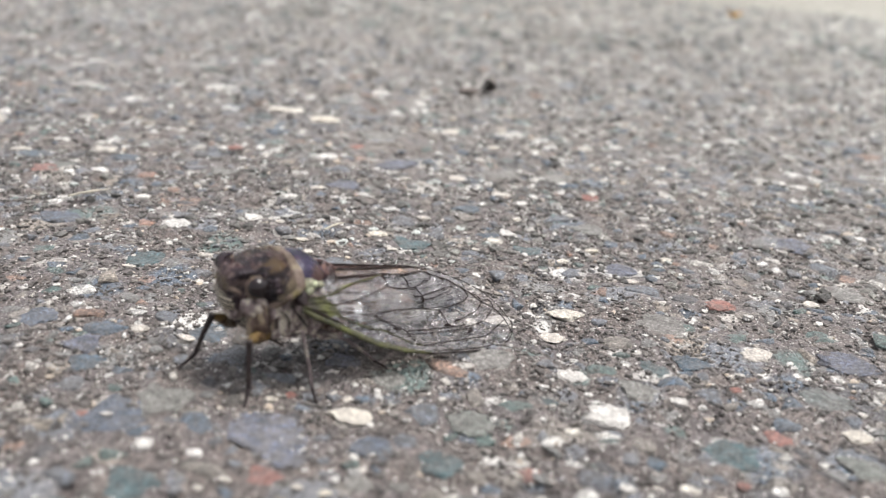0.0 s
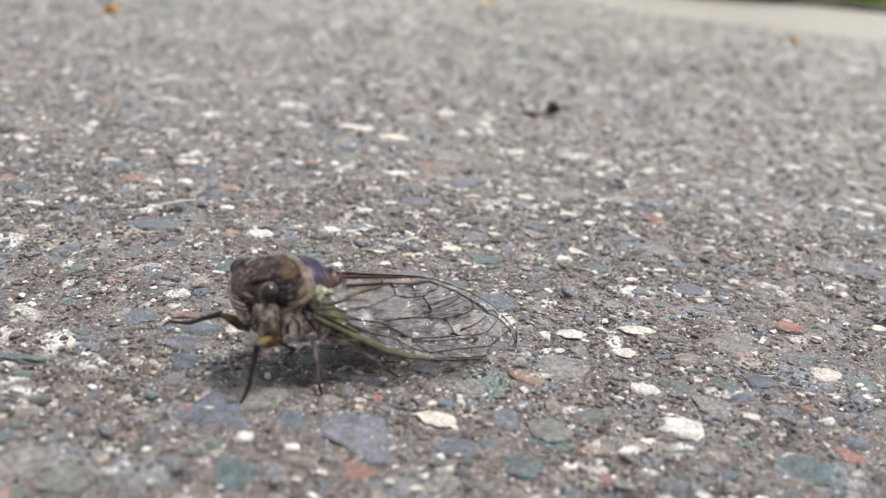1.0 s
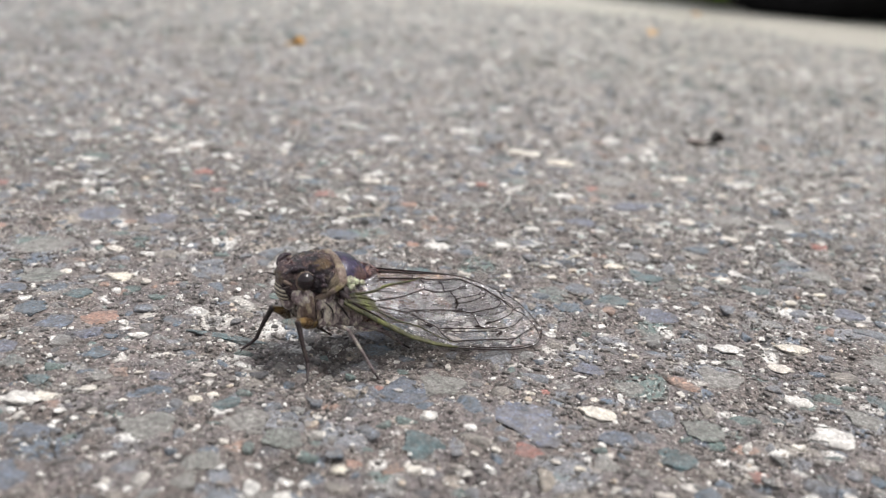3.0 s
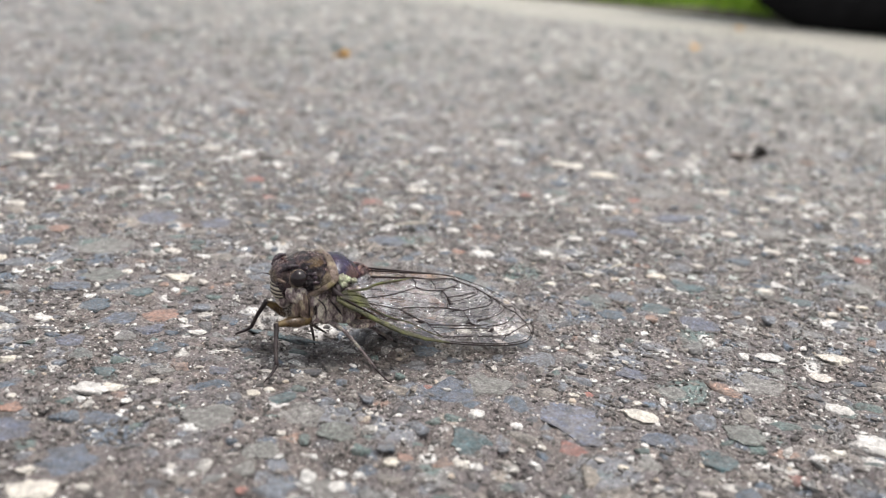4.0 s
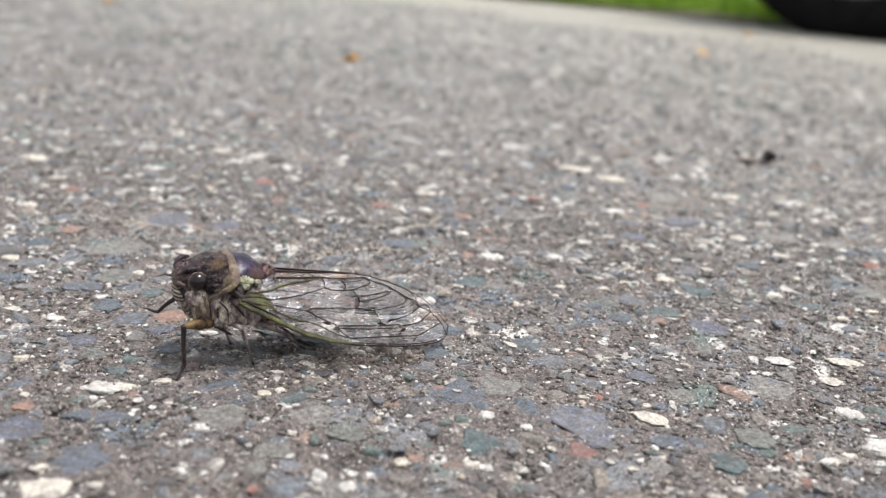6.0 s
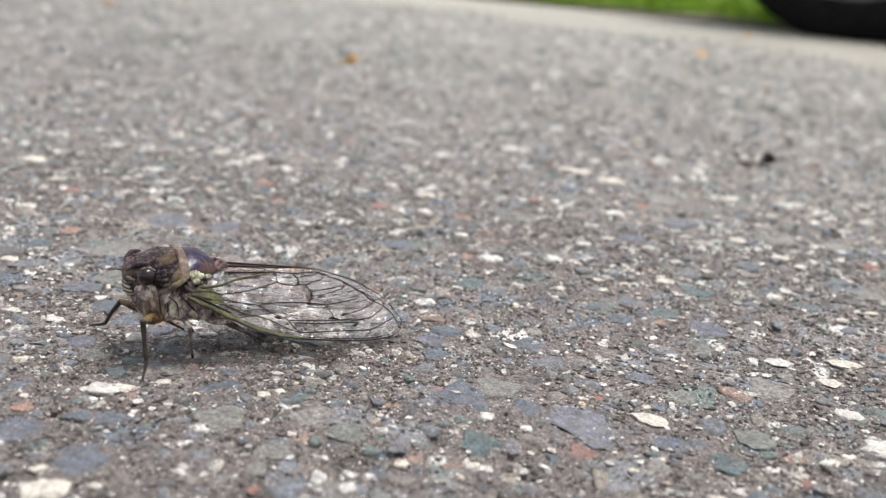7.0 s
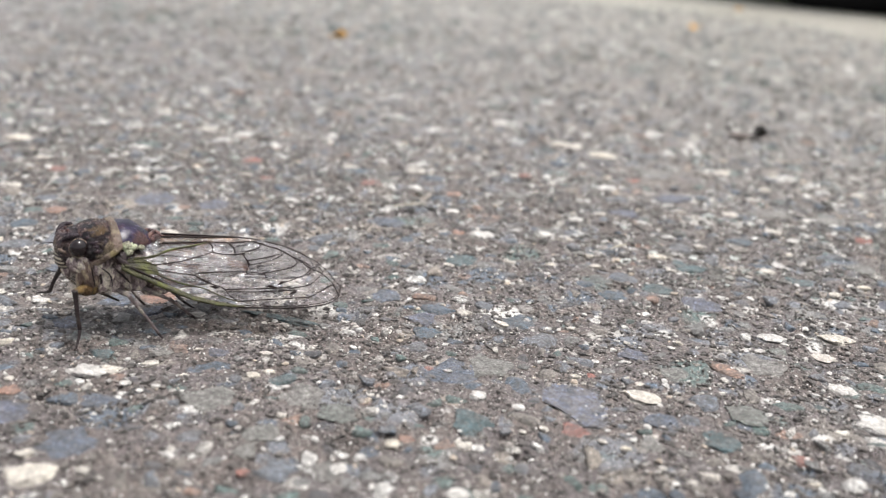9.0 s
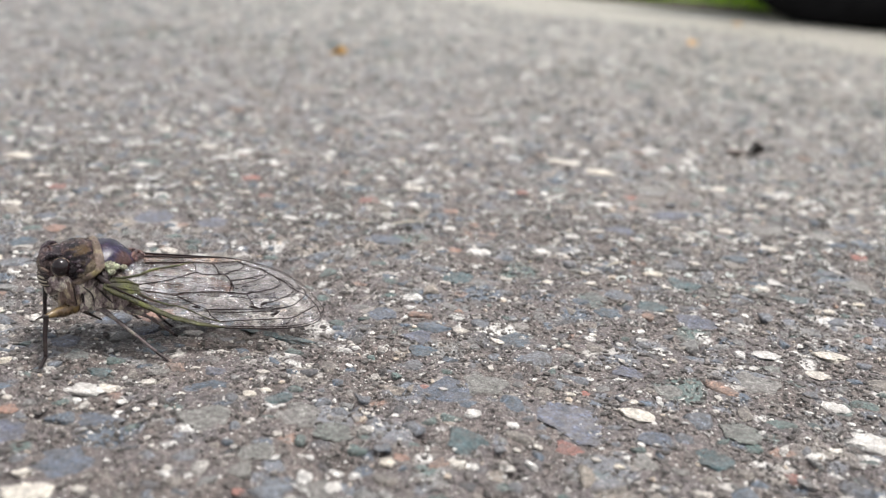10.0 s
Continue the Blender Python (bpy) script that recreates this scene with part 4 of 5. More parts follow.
def make_collar():
    """The raised hind rim of the pronotum, a band over the back whose ends run forward into broad side lobes."""
    bm = bmesh.new()
    rows = []
    for i in range(61):
        a = -0.42 + (math.pi + 0.84) * i / 60
        c, s = math.cos(a), math.sin(a)
        x = 4.1 + 0.45 * (1 - s) + 4.6 * max(0.0, 0.2 - s)
        half = 0.55 + 0.45 * (1 - max(0.0, s)) - 0.5 * max(0.0, -0.1 - s)
        row = []
        for k, lift in ((-1.0, -0.5), (-0.95, 0.12), (-0.5, 0.3), (0.0, 0.26), (0.55, 0.2), (1.0, 0.06), (1.1, -0.4)):
            wave = 0.05 * math.sin(9 * a + 5 * k)
            row.append(bm.verts.new(Vector((x + half * k, (5.8 + lift + wave) * c, 10.6 + (3.5 + lift + wave) * s)) * MM))
        rows.append(row)
    for a, b in zip(rows, rows[1:]):
        for j in range(6):
            bm.faces.new((a[j], a[j + 1], b[j + 1], b[j]))
    part("collar", bm, M_COLLAR, cicada, "broad olive tan collar behind the head")


make_collar()
part("mesonotum", loft([(4.1, 10.7, 4.9, 3.0, 1.0), (2.8, 10.8, 4.6, 3.2, 1.2), (1.2, 10.7, 3.9, 3.1, 1.4), (-0.3, 10.4, 3.1, 2.3, 1.5), (-1.4, 10.0, 2.3, 1.7, 1.6)], ripple=lambda x, a: 0.012 * math.sin(7 * a + 2 * x)), M_MESO, cicada, "glossy blue-black back plate")
part("cross_plate", loft([(-0.9, 10.1, 2.2, 1.4, 1.6), (-1.6, 10.2, 2.4, 1.4, 1.8), (-2.7, 10.0, 2.1, 1.4, 1.8), (-3.6, 9.7, 1.4, 1.1, 1.6)], 24, 28,
     ripple=lambda x, a: 0.09 * math.sin(5 * a + 1.6 * x) + 0.05 * math.sin(3.4 * x)), M_CROSS, cicada, "red-brown knobbed plate behind the back")
for s in (1, -1):
    part("cross_ridge", tube([(-0.6, s * 2.3, 11.0), (-1.5, s * 1.1, 11.55), (-2.4, -s * 0.2, 11.5), (-3.4, -s * 1.2, 10.9)], [0.22, 0.38, 0.36, 0.2]), M_CROSS, cicada, "brown cross-shaped ridge")
    for x, y, z, r in ((2.9, 4.75, 11.2, 0.85), (1.9, 4.6, 10.9, 0.6), (2.7, 5.0, 10.3, 0.6), (0.7, 4.4, 10.6, 0.5)):
        part("wing_base", ball((x, s * y, z), (r, 0.5, r * 0.8), 18, 22, lambda la, lo: 0.22 * math.sin(4 * lo + 3 * la + x) * math.cos(5 * la) + 0.1 * math.sin(9 * lo + 7 * la)), M_SPOT, cicada, "pale green wing base")
    # black bodies that put the shade of the gap behind the collar into colour
    part("wing_hinge", ball((3.7, s * 5.1, 9.4), (0.8, 0.6, 1.1), 14, 18, lambda la, lo: 0.15 * math.sin(4 * lo + 5 * la)), M_TIBIA, cicada, "black filler for the shade in the gap at the wing root")
    part("wing_hinge", tube([(4.6, s * 5.2, 10.0), (3.6, s * 5.5, 9.0), (2.6, s * 5.7, 8.2)], [0.35, 0.5, 0.3], 9, 14), M_TIBIA, cicada, "black filler for the shade in the gap at the wing root")
    part("operculum", ball((-1.5, s * 2.8, 3.0), (2.4, 2.0, 0.8)), M_PALE, cicada)
part("abdomen", loft([(-1.0, 6.2, 4.2, 2.8, 3.9), (-5.0, 5.6, 4.2, 2.5, 3.7), (-9.0, 5.0, 3.8, 2.3, 3.2), (-13.0, 4.4, 2.9, 1.9, 2.4), (-16.0, 3.8, 1.5, 1.0, 1.2), (-17.5, 3.4, 0.4, 0.4, 0.4)], 60,
     ripple=lambda x, a: 0.03 * (abs(math.sin(1.45 * x)) - 0.5)), M_ABD, cicada, "dark ringed abdomen with pale edges")

for s in (1, -1):
    for kind, x, y, z, rx, rz, turn in (("coxa", 9.5, 3.5, 7.0, 0.55, 1.9, -8), ("coxa", 8.5, 4.1, 7.0, 0.75, 2.5, 14), ("coxa", 7.6, 4.0, 6.8, 0.4, 2.4, 18), ("side_plate", 6.6, 4.8, 8.3, 1.3, 0.9, 38), ("side_plate", 6.0, 4.7, 6.2, 0.7, 1.9, -28),
                                        ("side_plate", 4.9, 5.0, 7.4, 0.6, 1.9, -50), ("side_plate", 4.6, 4.6, 5.4, 1.0, 1.2, -35), ("side_plate", 3.0, 4.8, 6.0, 1.3, 0.8, 25), ("side_plate", 1.8, 4.5, 4.8, 1.2, 0.9, -10)):
        bm = ball((0, 0, 0), (rx * 1.3, 0.75 if kind == "coxa" else 0.5, rz * 1.2), 20, 20, lambda la, lo: 0.08 * math.sin(3 * lo + 4 * la + x) * math.cos(3 * la) + 0.04 * math.sin(11 * la + 2 * lo) + 0.07 * math.sin(9 * lo + 3 * x))
        bm.transform(pose(x * MM, s * (y if kind == "coxa" else y - 0.22) * MM, z * MM, -8 * s, turn, 0))
        part(kind, bm, M_COXA if kind == "coxa" else M_PALE, cicada, "tan ridged leg root" if kind == "coxa" else "pale mealy plate at the leg root")
    for line, r in (([(8.2, 4.5, 9.2), (7.1, 4.8, 7.6), (6.8, 4.7, 5.6), (6.2, 4.4, 4.4)], 0.2), ([(7.0, 5.1, 8.6), (5.7, 5.45, 7.2), (5.4, 5.3, 5.2)], 0.13), ([(5.4, 5.5, 8.8), (3.9, 5.6, 6.9), (2.8, 5.3, 5.4)], 0.17),
                    ([(9.2, 4.3, 9.0), (9.1, 4.5, 7.0), (8.7, 4.4, 5.2)], 0.12), ([(8.2, 4.8, 8.8), (8.0, 5.0, 7.0), (7.8, 4.8, 5.4)], 0.1)):
        part("seam", tube([(x, s * (y - 0.1), z) for x, y, z in line], [0.4 * r, r, r, 0.4 * r], 7, 16), M_TIBIA, cicada, "black seam between the side plates")
    part("trochanter", ball((8.3, s * 3.7, 4.9), (1.2, 0.9, 1.0), 14, 18, lambda la, lo: 0.08 * math.sin(5 * lo + 3 * la)), M_FEMUR, cicada, "ochre joint of the front leg")


def make_hairs():
    """Fine pale down on cheeks, leg roots and sides."""
    bm = bmesh.new()
    for _ in range(3200):
        s = 1 if rng.uniform() < 0.6 else -1
        x, a = rng.uniform(-3, 11.0), rng.uniform(-1.2, 0.4)
        w = 5.2 - 0.06 * (x - 4) ** 2
        p = Vector((x, s * w * math.cos(a) * 0.98, 7.4 + 4.2 * math.sin(a)))
        d = Vector((rng.normal(0, 0.5) - 0.3, s * math.cos(a) + rng.normal(0, 0.4), math.sin(a) - 0.5 + rng.normal(0, 0.4))).normalized() * rng.uniform(0.35, 0.8)
        side = d.cross(Vector((0.3, 0.2, 1))).normalized() * 0.035
        bm.faces.new([bm.verts.new(q * MM) for q in (p - side, p + side, p + d)])
    part("down", bm, M_DOWN, cicada, "fine pale hairs")


M_DOWN = plain("pale_hair", (0.5, 0.44, 0.36), 0.7, 0.2, 900, 0.00001)
make_hairs()

# wings: a bent sheet from the shoulder; u runs to the tip, v from the low leading edge up to the back
WB, WU, WV, WN = Vector((1.503, 5.859, 8.124)), Vector((-0.9686, 0.0100, -0.2486)), Vector((-0.1815, -0.7119, 0.6784)), Vector((-0.1702, 0.7022, 0.6914))


def on_wing(u, v, side, lift=0.0):
    bend = 0.93 * max(0.0, (u - 9) / 24.3) ** 2 + 0.06 * max(0.0, -v - 1) ** 2 * min(1.0, max(0.0, u / 16))
    p = WB + WU * u + WV * v + WN * (bend + lift)
    return p if side > 0 else Vector((p.x, -0.5 * p.y - 0.4, p.z - 0.4))


LOW_U, LOW_V = (-2.9, -1.1, 0.7, 4.3, 7.9, 11.4, 14.6, 17.0, 23.3, 27.8, 31.1, 33.0, 33.7), (-0.8, -1.7, -2.3, -3.8, -5.2, -6.0, -6.2, -6.1, -5.5, -4.7, -3.6, -2.1, -0.3)
TOP_U, TOP_V = (-2.9, -1.0, 0.7, 4.0, 9.8, 17.0, 19.7, 23.3, 25.4, 27.4, 29.5, 31.4, 32.6, 33.7), (0.3, 1.9, 3.4, 5.8, 6.6, 7.5, 7.5, 6.8, 6.3, 5.5, 4.5, 2.9, 1.3, -0.3)
# the main veins of the basal cells
VEINS = [
    [(2.6, 0.6), (6.6, 1.8), (9.6, 3.1), (11.7, 4.1)], [(11.7, 4.1), (11.7, 5.1), (11.1, 5.9)], [(11.7, 4.1), (13.6, 3.9), (16.6, 4.4), (17.9, 5.1), (19.5, 5.8), (19.9, 6.5), (18.8, 7.1)],
    [(14.6, 6.0), (15.3, 5.3), (15.5, 4.2)], [(16.6, 4.4), (17.5, 3.2), (17.7, 2.6), (17.1, 1.1)], [(2.6, -0.3), (5.5, -0.4), (8.4, -0.5)],
    [(8.4, -0.5), (9.4, 0.0), (13.4, 0.7), (17.1, 1.1), (20.1, 1.1)], [(8.4, -0.5), (9.8, -1.1), (11.4, -1.8), (13.1, -2.4), (13.9, -3.7), (15.1, -4.8)],
    [(13.4, -2.5), (17.2, -2.0), (21.3, -1.5), (24.5, -0.9)], [(15.1, -4.8), (19.8, -3.9), (24.1, -3.2), (27.6, -2.6), (29.7, -1.4), (32.3, 0.2)],
]
# the narrow cells towards the tip
APEX = [
    [(18.8, 7.1), (21.1, 6.4), (23.2, 6.0), (23.6, 5.2), (23.0, 4.5), (20.3, 3.2), (17.9, 2.5)], [(17.5, 3.2), (20.4, 4.1), (23.3, 5.1)],
    [(20.1, 1.1), (22.2, 1.8), (25.0, 2.7), (26.2, 3.8), (25.2, 5.0), (23.9, 5.5)], [(20.1, 1.1), (20.7, 0.1), (21.4, -1.2)],
    [(23.0, -0.4), (25.2, 0.5), (27.5, 1.7), (28.5, 2.9), (28.1, 3.7), (26.5, 4.4)], [(24.3, -1.3), (27.8, -0.3), (29.5, 1.0), (30.6, 2.2), (30.0, 3.3), (28.5, 2.9)],
    [(13.8, -2.9), (18.1, -2.5), (23.4, -1.7), (25.5, -1.6), (24.2, -2.8)], [(26.4, -4.0), (27.6, -2.7)],
    [(11.1, 5.9), (14.6, 6.2), (18.8, 7.1)], [(23.2, 6.0), (26.4, 4.4), (28.5, 2.9), (30.5, 2.1), (32.3, 0.2), (33.1, -2.0)],
]


def sheet(rows):
    """A skin over rows of places."""
    bm = bmesh.new()
    made = [[bm.verts.new(p) for p in row] for row in rows]
    for a, b in zip(made, made[1:]):
        for j in range(len(a) - 1):
            bm.faces.new((a[j], a[j + 1], b[j + 1], b[j]))
    return bm


def make_wing(side):
    rows = []
    for u in np.linspace(-2.8, 33.65, 76):
        lo, hi = np.interp(u, LOW_U, LOW_V), np.interp(u, TOP_U, TOP_V)
        rows.append([on_wing(u, lo + (hi - lo) * j / 20, side, 0.07 * math.sin(1.7 * u + 0.9 * j) + 0.05 * math.sin(0.9 * u - 1.6 * j)) * MM for j in range(21)])
    wing = part("forewing", sheet(rows), M_WING, cicada, "clear forewing with dark veins and a green leading edge")
    for line in VEINS + APEX:
        p = [on_wing(u, v, side, 0.08) for u, v in spline(line, 4 * len(line))]
        part("vein", tube(p, [0.09, 0.075] if line in VEINS else [0.075, 0.065], 6, len(p)), M_VEIN, wing)
    rings = []
    for u in np.linspace(-2.7, 15.6, 44):
        w = float(np.interp(u, (-2.7, -1, 2, 6, 10, 13, 15.6), (0.25, 0.4, 0.5, 0.55, 0.5, 0.4, 0.2)))
        v = float(np.interp(u, LOW_U, LOW_V)) + w
        rings.append([on_wing(u, v + w * math.cos(a), side, 0.1 + 0.24 * math.sin(a)) * MM for a in np.linspace(0, 2 * math.pi, 11)[:-1]])
    part("leading_edge", skin(bmesh.new(), rings), M_GREENVEIN, wing, "broad olive green leading edge")
    for inset, r in ((0.05, 0.12), (0.5, 0.08)):
        part("leading_edge", tube([on_wing(u, v + inset, side, 0.05) for u, v in zip(LOW_U[6:], LOW_V[6:])], [r, r, r * 0.8, 0.04], 7, 30), M_VEIN, wing)
    p = [on_wing(u, v, side, 0.1) for u, v in spline([(2.6, -1.0), (6.3, -2.2), (9.7, -2.7), (12.8, -4.1), (15.1, -4.8)], 20)]
    part("vein", tube(p, [0.12, 0.09, 0.08], 7, 24), M_GREENVEIN, wing, "olive green vein beside the leading edge")
    part("vein", tube([on_wing(u, float(np.interp(u, LOW_U, LOW_V)) + 1.15, side, 0.12) for u in (-2.4, 0.0, 2.0, 4.0)], [0.2, 0.17, 0.08], 6, 14), M_VEIN, wing)
    part("margin", tube([on_wing(u, v, side, 0.03) for u, v in zip(TOP_U[5:], TOP_V[5:])], [0.05, 0.05], 5, 40), M_VEIN, wing)
    for line, r in (([(-0.8, 1.2), (2.3, 2.1), (4.7, 3.5), (8.7, 4.9), (11.1, 5.9)], 0.2), ([(-1.8, 0.5), (0.6, 0.8), (2.7, 0.5)], 0.28), ([(-2.2, -0.2), (0.4, -0.4), (2.7, -0.5)], 0.3)):
        p = [on_wing(u, v, side, 0.08) for u, v in spline(line, 14)]
        part("vein", tube(p, [r, r * 0.9, r * 0.4], 7, len(p)), M_GREENVEIN, wing, "olive green base vein")
    rows = []
    for u in np.linspace(-2.6, 2.9, 14):
        lo = float(np.interp(u, LOW_U, LOW_V)) + 0.3
        hi = float(np.interp(u, (-2.6, -0.8, 1.2, 2.4, 2.9), (0.5, 1.6, 1.3, 0.6, -0.2)))
        rows.append([on_wing(u, max(lo, -1.2) + (hi - max(lo, -1.2)) * j / 6, side, 0.15 * math.sin(math.pi * j / 6) + 0.03) * MM for j in range(7)])
    part("wing_root", sheet(rows), M_GREENVEIN, wing, "olive green leathery wing root")
    rows = [[on_wing(u, float(np.interp(u, (3.4, 10, 17, 20), (4.6, 5.6, 6.6, 7.2))) * (1 - j / 4) + float(np.interp(u, TOP_U, TOP_V)) * j / 4, side, 0.05 + 0.1 * math.sin(math.pi * j / 4)) * MM for j in range(5)] for u in np.linspace(3.4, 19.5, 22)]
    part("wing_fold", sheet(rows), M_CLAVUS, wing, "tan inner fold of the wing along the back")
    for line, r in (([(3.6, 5.75), (9.8, 6.6), (17.0, 7.5), (19.7, 7.4)], [0.15, 0.13, 0.06, 0.04]), ([(3.6, 4.6), (9.7, 5.6), (11.1, 5.9)], [0.14, 0.12, 0.07]), ([(9.8, 6.6), (9.7, 5.6)], [0.07, 0.07])):
        part("vein", tube([on_wing(u, v, side, 0.1) for u, v in line], r, 6, 18 if len(line) > 2 else None), M_VEIN, wing)
    for line in ([(24.2, -2.4), (25.0, -1.9), (25.6, -1.5)], [(22.4, -0.7), (23.0, -0.3), (23.7, 0.0)], [(20.4, -1.3), (21.0, -1.1), (22.2, -1.3)], [(17.4, 3.1), (17.7, 2.6), (17.6, 2.1)], [(10.9, -2.2), (11.6, -2.2), (12.3, -2.4)]):
        p = [on_wing(u, v, side, 0.06) for u, v in line]
        part("dark_spot", tube(p, [0.06, 0.24, 0.06], 7, 9), M_VEIN, wing)
    rows = []
    for u in np.linspace(0.5, 17.0, 30):
        k = (u - 0.5) / 16.5
        lo, hi = 0.4 - 1.6 * math.sin(math.pi * k) ** 0.8, 1.2 + 0.1 * u + 3.4 * math.sin(math.pi * k) ** 0.6
        rows.append([on_wing(u, lo + (hi - lo) * j / 10, side, -0.7 + 0.2 * math.sin(2.1 * j + 0.4 * u)) * MM for j in range(11)])
    hind = part("hindwing", sheet(rows), M_HIND, cicada, "milky folded hindwing under the forewing, sky sheen painted into its white")
    for k in range(4):
        line = [on_wing(2 + 3.6 * i, -0.6 + 1.1 * k + 0.25 * i * (k - 1.0) * 0.5, side, -0.65) for i in range(5)]
        part("vein", tube(line, [0.07, 0.04], 5, 14), M_VEIN, hind)


make_wing(1)
make_wing(-1)

# legs: femur turns at the hip, tibia at the knee
LEGS = {"front": ((8.4, 3.8, 4.9), 4.5, 6.2, 2.6), "middle": ((4.5, 4.4, 4.5), 3.6, 7.2, 2.9), "hind": ((0.9, 4.2, 4.2), 4.6, 6.4, 2.4)}


def make_leg(kind):
    _, l1, l2, l3 = LEGS[kind]
    thick = 0.9 if kind == "front" else 0.46
    bm = tube([(-0.3, 0, 0), (l1 * 0.25, 0, -0.15), (l1 * 0.6, 0, 0.05), (l1, 0, 0)], [thick * 0.75, thick, thick * 0.8, thick * 0.4], 12, 18)
    leg = part(kind + "_leg", bm, M_FEMUR if kind == "front" else M_LEGPALE, cicada, "thick ochre front leg" if kind == "front" else "slender grey-brown leg")
    r = 0.38 if kind == "front" else 0.29
    bm = tube([(-0.25, 0, 0.05), (0.3, 0, 0), (l2 * 0.5, 0, 0.14), (l2, 0, 0.0)], [r * 1.2, r * 1.15, r * 0.85, r * 0.8], 9, 16)
    for extra in (tube([(l2 * 0.55, 0, 0), (l2 * 0.66, 0.5, 0.45)], [0.13, 0.03], 5), tube([(l2 * 0.75, 0, 0), (l2 * 0.86, -0.5, 0.45)], [0.13, 0.03], 5)):
        tmp = bpy.data.meshes.new("tmp")
        extra.to_mesh(tmp)
        extra.free()
        bm.from_mesh(tmp)
        bpy.data.meshes.remove(tmp)
    tib = part("tibia", bm, M_LEGPALE if kind != "front" else M_TIBIA, leg, "spined tibia")
    rise = 0.6 if kind == "front" else 0.25
    tip = (l2 + l3 * math.sqrt(1 - rise * rise), 0, l3 * rise)
    bm = tube([(l2 - 0.1, 0, 0), (l2 * 0.5 + tip[0] * 0.5, 0, tip[2] * 0.42), tip], [r * 0.8, r * 0.62, r * 0.45], 7, 10)
    for w in (0.35, -0.35):
        extra = tube([tip, (tip[0] + 0.45, w, tip[2] + 0.3)], [r * 0.4, 0.05], 5)
        tmp = bpy.data.meshes.new("tmp")
        extra.to_mesh(tmp)
        extra.free()
        bm.from_mesh(tmp)
        bpy.data.meshes.remove(tmp)
    foot = part("tarsus", bm, M_TIBIA, leg, "dark clawed foot")
    tib.location = foot.location = (l1 * MM, 0, 0)
    return leg, tib, foot


def leg_pose(hip, foot, l1, l2, pole):
    """Poses of femur and tibia (in the femur's space) that set the foot at that place; the knee bends towards the pole."""
    d = Vector(foot) - Vector(hip)
    far = min(max(d.length, abs(l1 - l2) + 0.3), l1 + l2 - 0.05)
    ahead = d.normalized()
    up = (pole - ahead * ahead.dot(pole)).normalized()
    a = math.acos((l1 * l1 + far * far - l2 * l2) / (2 * l1 * far))
    b = math.acos((l1 * l1 + l2 * l2 - far * far) / (2 * l1 * l2))
    x = ahead * math.cos(a) + up * math.sin(a)
    y = up.cross(ahead)
    z = x.cross(y)
    m = Matrix((x, y, z)).transposed().to_4x4()
    m.translation = Vector(hip) * MM
    return m, Matrix.Translation((l1 * MM, 0, 0)) @ Matrix.Rotation(math.pi - b, 4, "Y")


# where it walks: seconds, x, y, z (millimetres), heading, pitch, roll (degrees)
TRACK = [
    (0, 23.66, 153.39, 1.70, 221.1, -1.8, -0.9), (0.5, 18.20, 153.27, 1.70, 215.0, -1.8, -0.9), (1, 13.85, 150.78, 1.70, 222.8, -1.8, -0.9),
    (1.5, 9.03, 149.68, 1.70, 221.2, -1.5, -0.9), (2, 5.57, 148.46, 1.70, 221.1, -1.0, -0.9), (2.5, -0.42, 146.56, 1.90, 224.4, -1.7, -0.9),
    (4, -14.17, 141.85, 2.18, 226.1, -0.8, 2.6), (4.5, -16.81, 139.74, 1.90, 231.1, -0.2, 0.2), (5, -20.54, 138.97, 2.23, 224.8, -0.4, 2.0),
    (5.5, -23.74, 135.95, 2.28, 226.4, -0.1, 1.6), (7, -35.23, 132.50, 2.62, 228.1, 0.2, 0.2), (7.5, -36.88, 130.84, 3.14, 224.8, -0.1, 2.0),
    (8, -40.58, 132.50, 2.47, 226.3, -0.4, 0.1), (8.5, -41.60, 131.82, 2.80, 230.2, 0.2, 1.0), (9, -43.80, 131.57, 2.74, 229.8, 0.5, 0.8),
    (9.5, -44.26, 131.44, 2.44, 228.7, 0.6, 2.3), (10, -45.99, 130.83, 2.55, 228.9, 0.0, 0.6),
]
# where its feet are at those times, on the road or lifted, in millimetres
STEPS = {
    ("middle", 1): [(28, 143), (25, 141), (18, 142), (16, 140), (12, 143), (7, 138), (-5, 135), (-12, 132), (-13, 132), (-18, 130), (-33, 127), (-29, 123), (-29, 122), (-36, 126), (-36, 126), (-36, 126), (-36, 126)],
    ("hind", 1): [(34, 152), (28, 150), (25, 149), (18, 148), (14, 148), (8, 148), (-7, 146), (-10, 143), (-11, 140), (-16, 138), (-28, 137), (-29, 134), (-31, 134), (-34, 135), (-36, 134), (-36, 134), (-38, 133)],
}
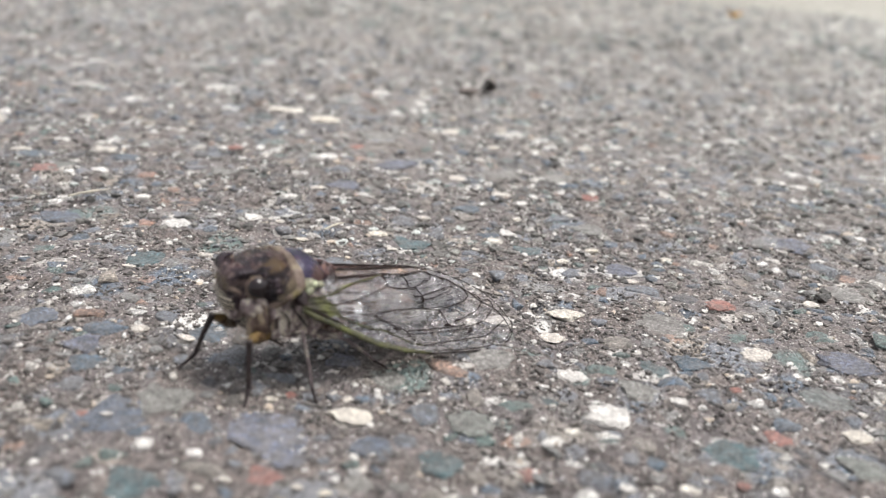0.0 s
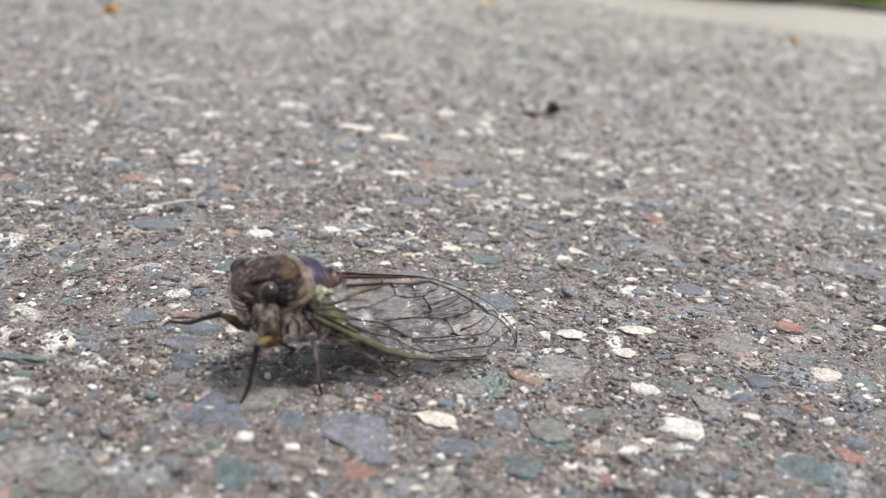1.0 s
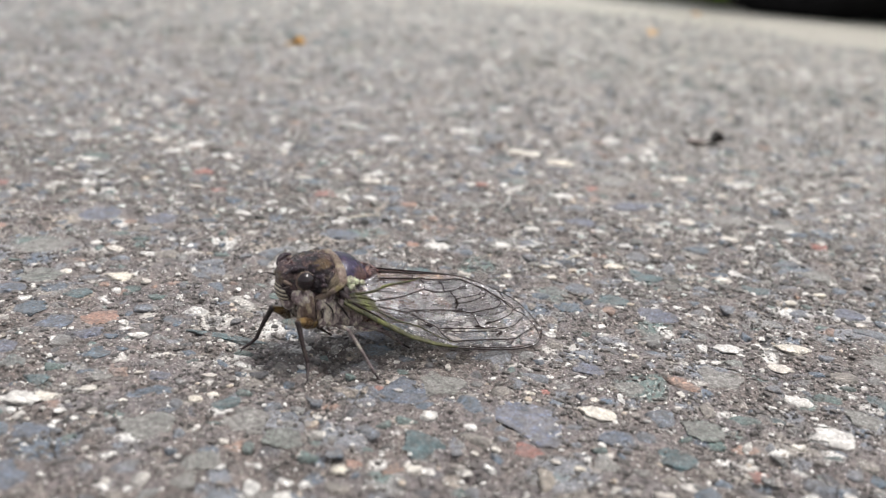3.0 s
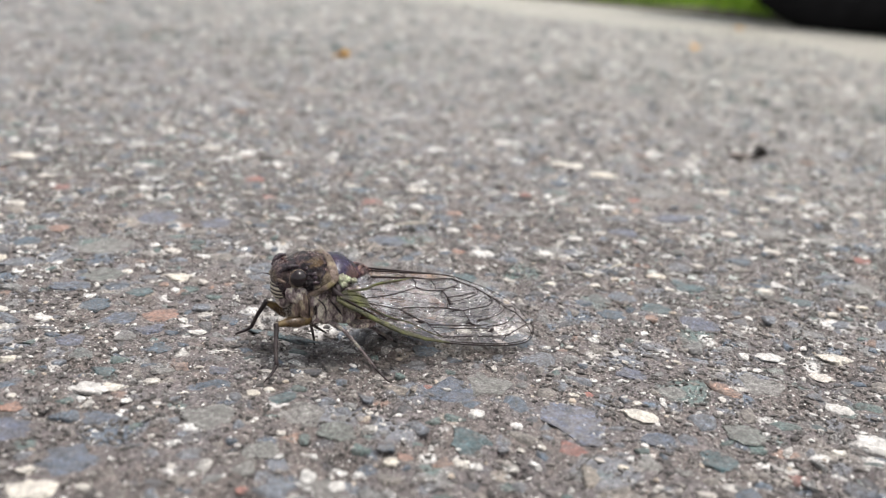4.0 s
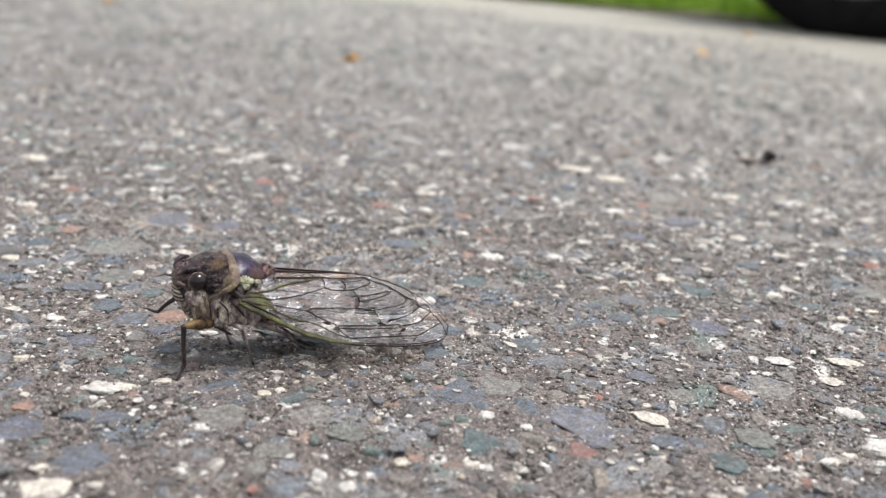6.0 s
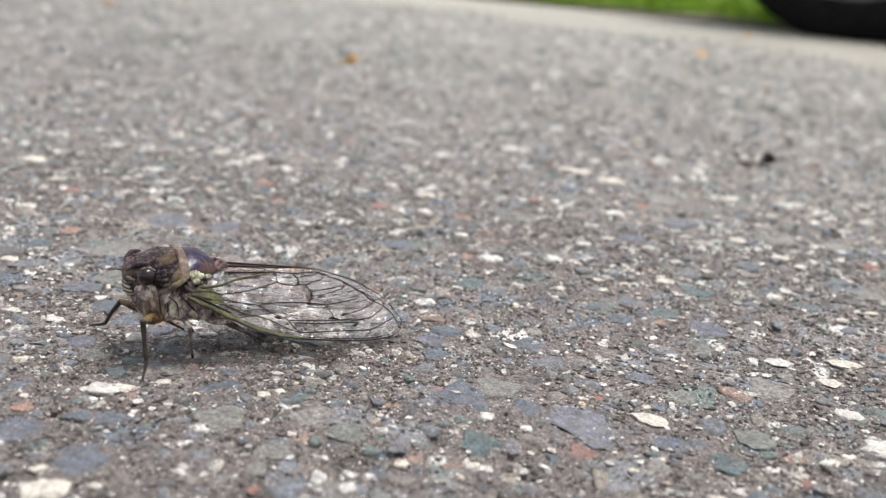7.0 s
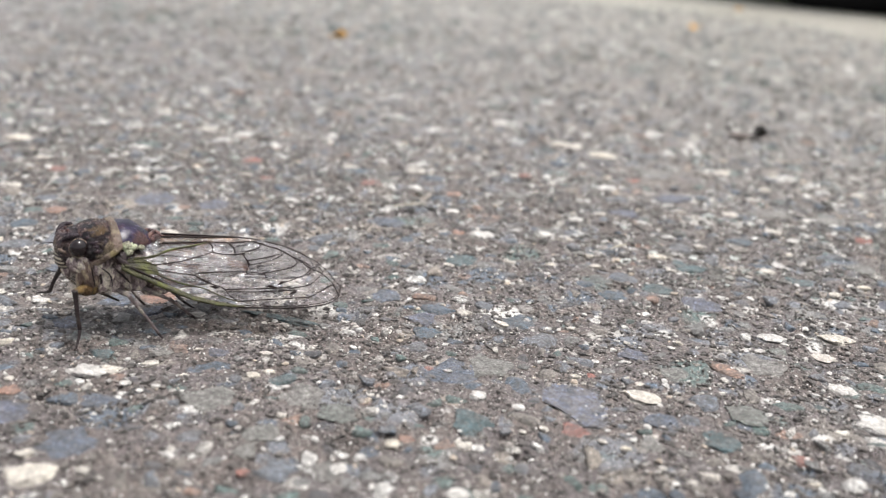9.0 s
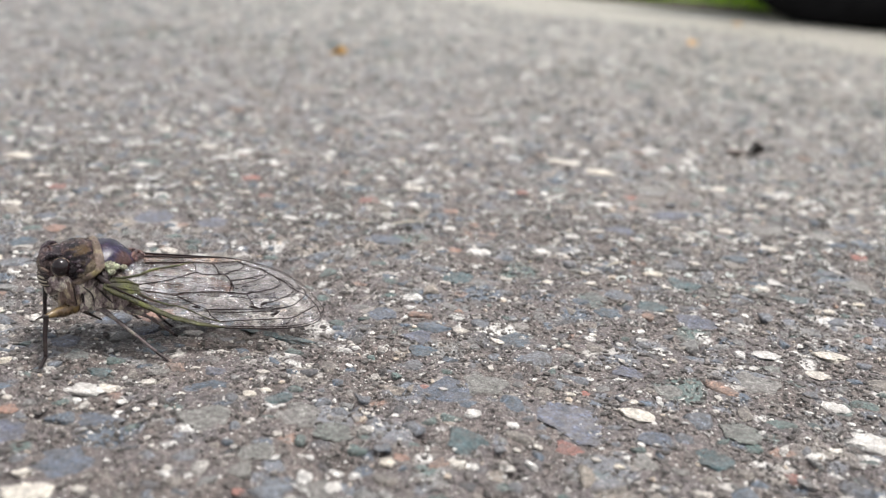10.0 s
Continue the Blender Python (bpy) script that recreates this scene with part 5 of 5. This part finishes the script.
# the front legs at those times, in the body's space: knee, then the end of the shin
REACH = {
    1: [(11.4, 6.6, 5.2, 11.6, 7.0, -0.3), (12.2, 5.0, 3.6, 14.4, 7.6, -0.4), (12.0, 6.2, 4.2, 12.4, 5.6, -0.3), (11.6, 6.9, 4.7, 10.3, 3.8, -0.2), (11.0, 7.2, 5.6, 9.8, 5.4, 0.2), (10.4, 7.5, 6.5, 9.4, 6.8, 0.5),
        (12.2, 4.6, 3.8, 13.8, 7.4, -0.6), (11.5, 6.9, 5.9, 11.6, 7.3, -0.2), (12.0, 6.6, 5.6, 13.2, 7.4, 0.6), (12.4, 5.5, 5.5, 12.4, 4.5, -0.6), (11.0, 7.4, 5.8, 10.8, 7.6, -0.4), (11.4, 7.0, 5.8, 12.2, 6.6, 0.5),
        (11.6, 6.7, 6.1, 12.2, 7.2, 0.1), (11.6, 6.6, 6.2, 11.9, 7.2, 0.0), (11.0, 7.2, 5.9, 10.8, 7.0, -0.2), (10.4, 7.8, 5.6, 9.7, 6.9, -0.5), (12.2, 5.9, 4.5, 12.9, 6.6, -1.4)],
    -1: [(12.8, -2.6, 5.4, 13.6, -4.4, -0.3), (12.8, -2.6, 5.4, 13.6, -4.4, -0.3), (13.2, -4.6, 6.2, 14.6, -9.4, 2.6), (13.0, -1.0, 5.3, 13.8, -2.5, -0.6), (13.2, -1.5, 5.2, 13.8, -3.4, -0.5), (13.4, -1.9, 5.2, 13.8, -4.2, -0.5),
         (12.9, -3.8, 5.8, 13.8, -6.8, 0.6), (13.3, -5.5, 6.2, 13.9, -10.4, 2.5), (11.4, -7.5, 4.4, 13.1, -9.1, -1.3), (10.1, -8.0, 6.3, 12.0, -12.0, 1.9), (12.3, -6.7, 4.4, 13.9, -10.0, -0.6), (11.2, -7.6, 5.0, 11.5, -9.4, -0.9),
         (11.0, -7.8, 5.4, 12.1, -10.2, 0.0), (10.7, -7.9, 5.7, 12.6, -10.8, 0.6), (11.1, -7.7, 5.0, 12.4, -10.8, 0.0), (11.5, -7.4, 4.4, 12.3, -10.9, -0.6), (11.0, -7.8, 4.7, 10.9, -10.2, -1.0)],
}
BODY = [(t, pose(x * MM, y * MM, z * MM, roll, pitch, yaw)) for t, x, y, z, yaw, pitch, roll in TRACK]
POLE = {"middle": (0.1, 0.75, 0.5), "hind": (-0.2, 0.9, 0.25)}
MOVING = {(kind, side): make_leg(kind) for kind in LEGS for side in (1, -1)}


def motions():
    walk(cicada, BODY)
    local = {}
    for key, feet in STEPS.items():
        local[key] = [m.inverted() @ Vector((f[0] * MM, f[1] * MM, (f[2] if len(f) > 2 else 0.3) * MM)) / (MM * cicada.scale.x) for (t, m), f in zip(BODY, feet)]
    for kind in ("middle", "hind"):
        rows = local[(kind, 1)]
        shifted = rows[1:] + rows[-1:]
        local[(kind, -1)] = [Vector((p.x, -0.8 * p.y, p.z)) for p in shifted]
    for key, (leg, tib, foot) in MOVING.items():
        (hx, hy, hz), l1, l2, l3 = LEGS[key[0]]
        hip = Vector((hx, key[1] * hy, hz - (1.5 if key == ("front", -1) else 0.0)))
        if key[0] == "front":
            poses = [leg_pose(hip, Vector(r[3:]), l1, l2, Vector(r[:3]) - hip) for r in REACH[key[1]]]
        else:
            fore, out, rise = POLE[key[0]]
            back = Vector((0.6, -0.5 * l3 * key[1], 0.6))
            poses = [leg_pose(hip, p + back, l1, l2, Vector((fore, key[1] * out, rise))) for p in local[key]]
        walk(leg, [(t, a) for (t, _), (a, b) in zip(BODY, poses)])
        for ob in (tib, foot):
            walk(ob, [(t, b) for (t, _), (a, b) in zip(BODY, poses)])


motions()
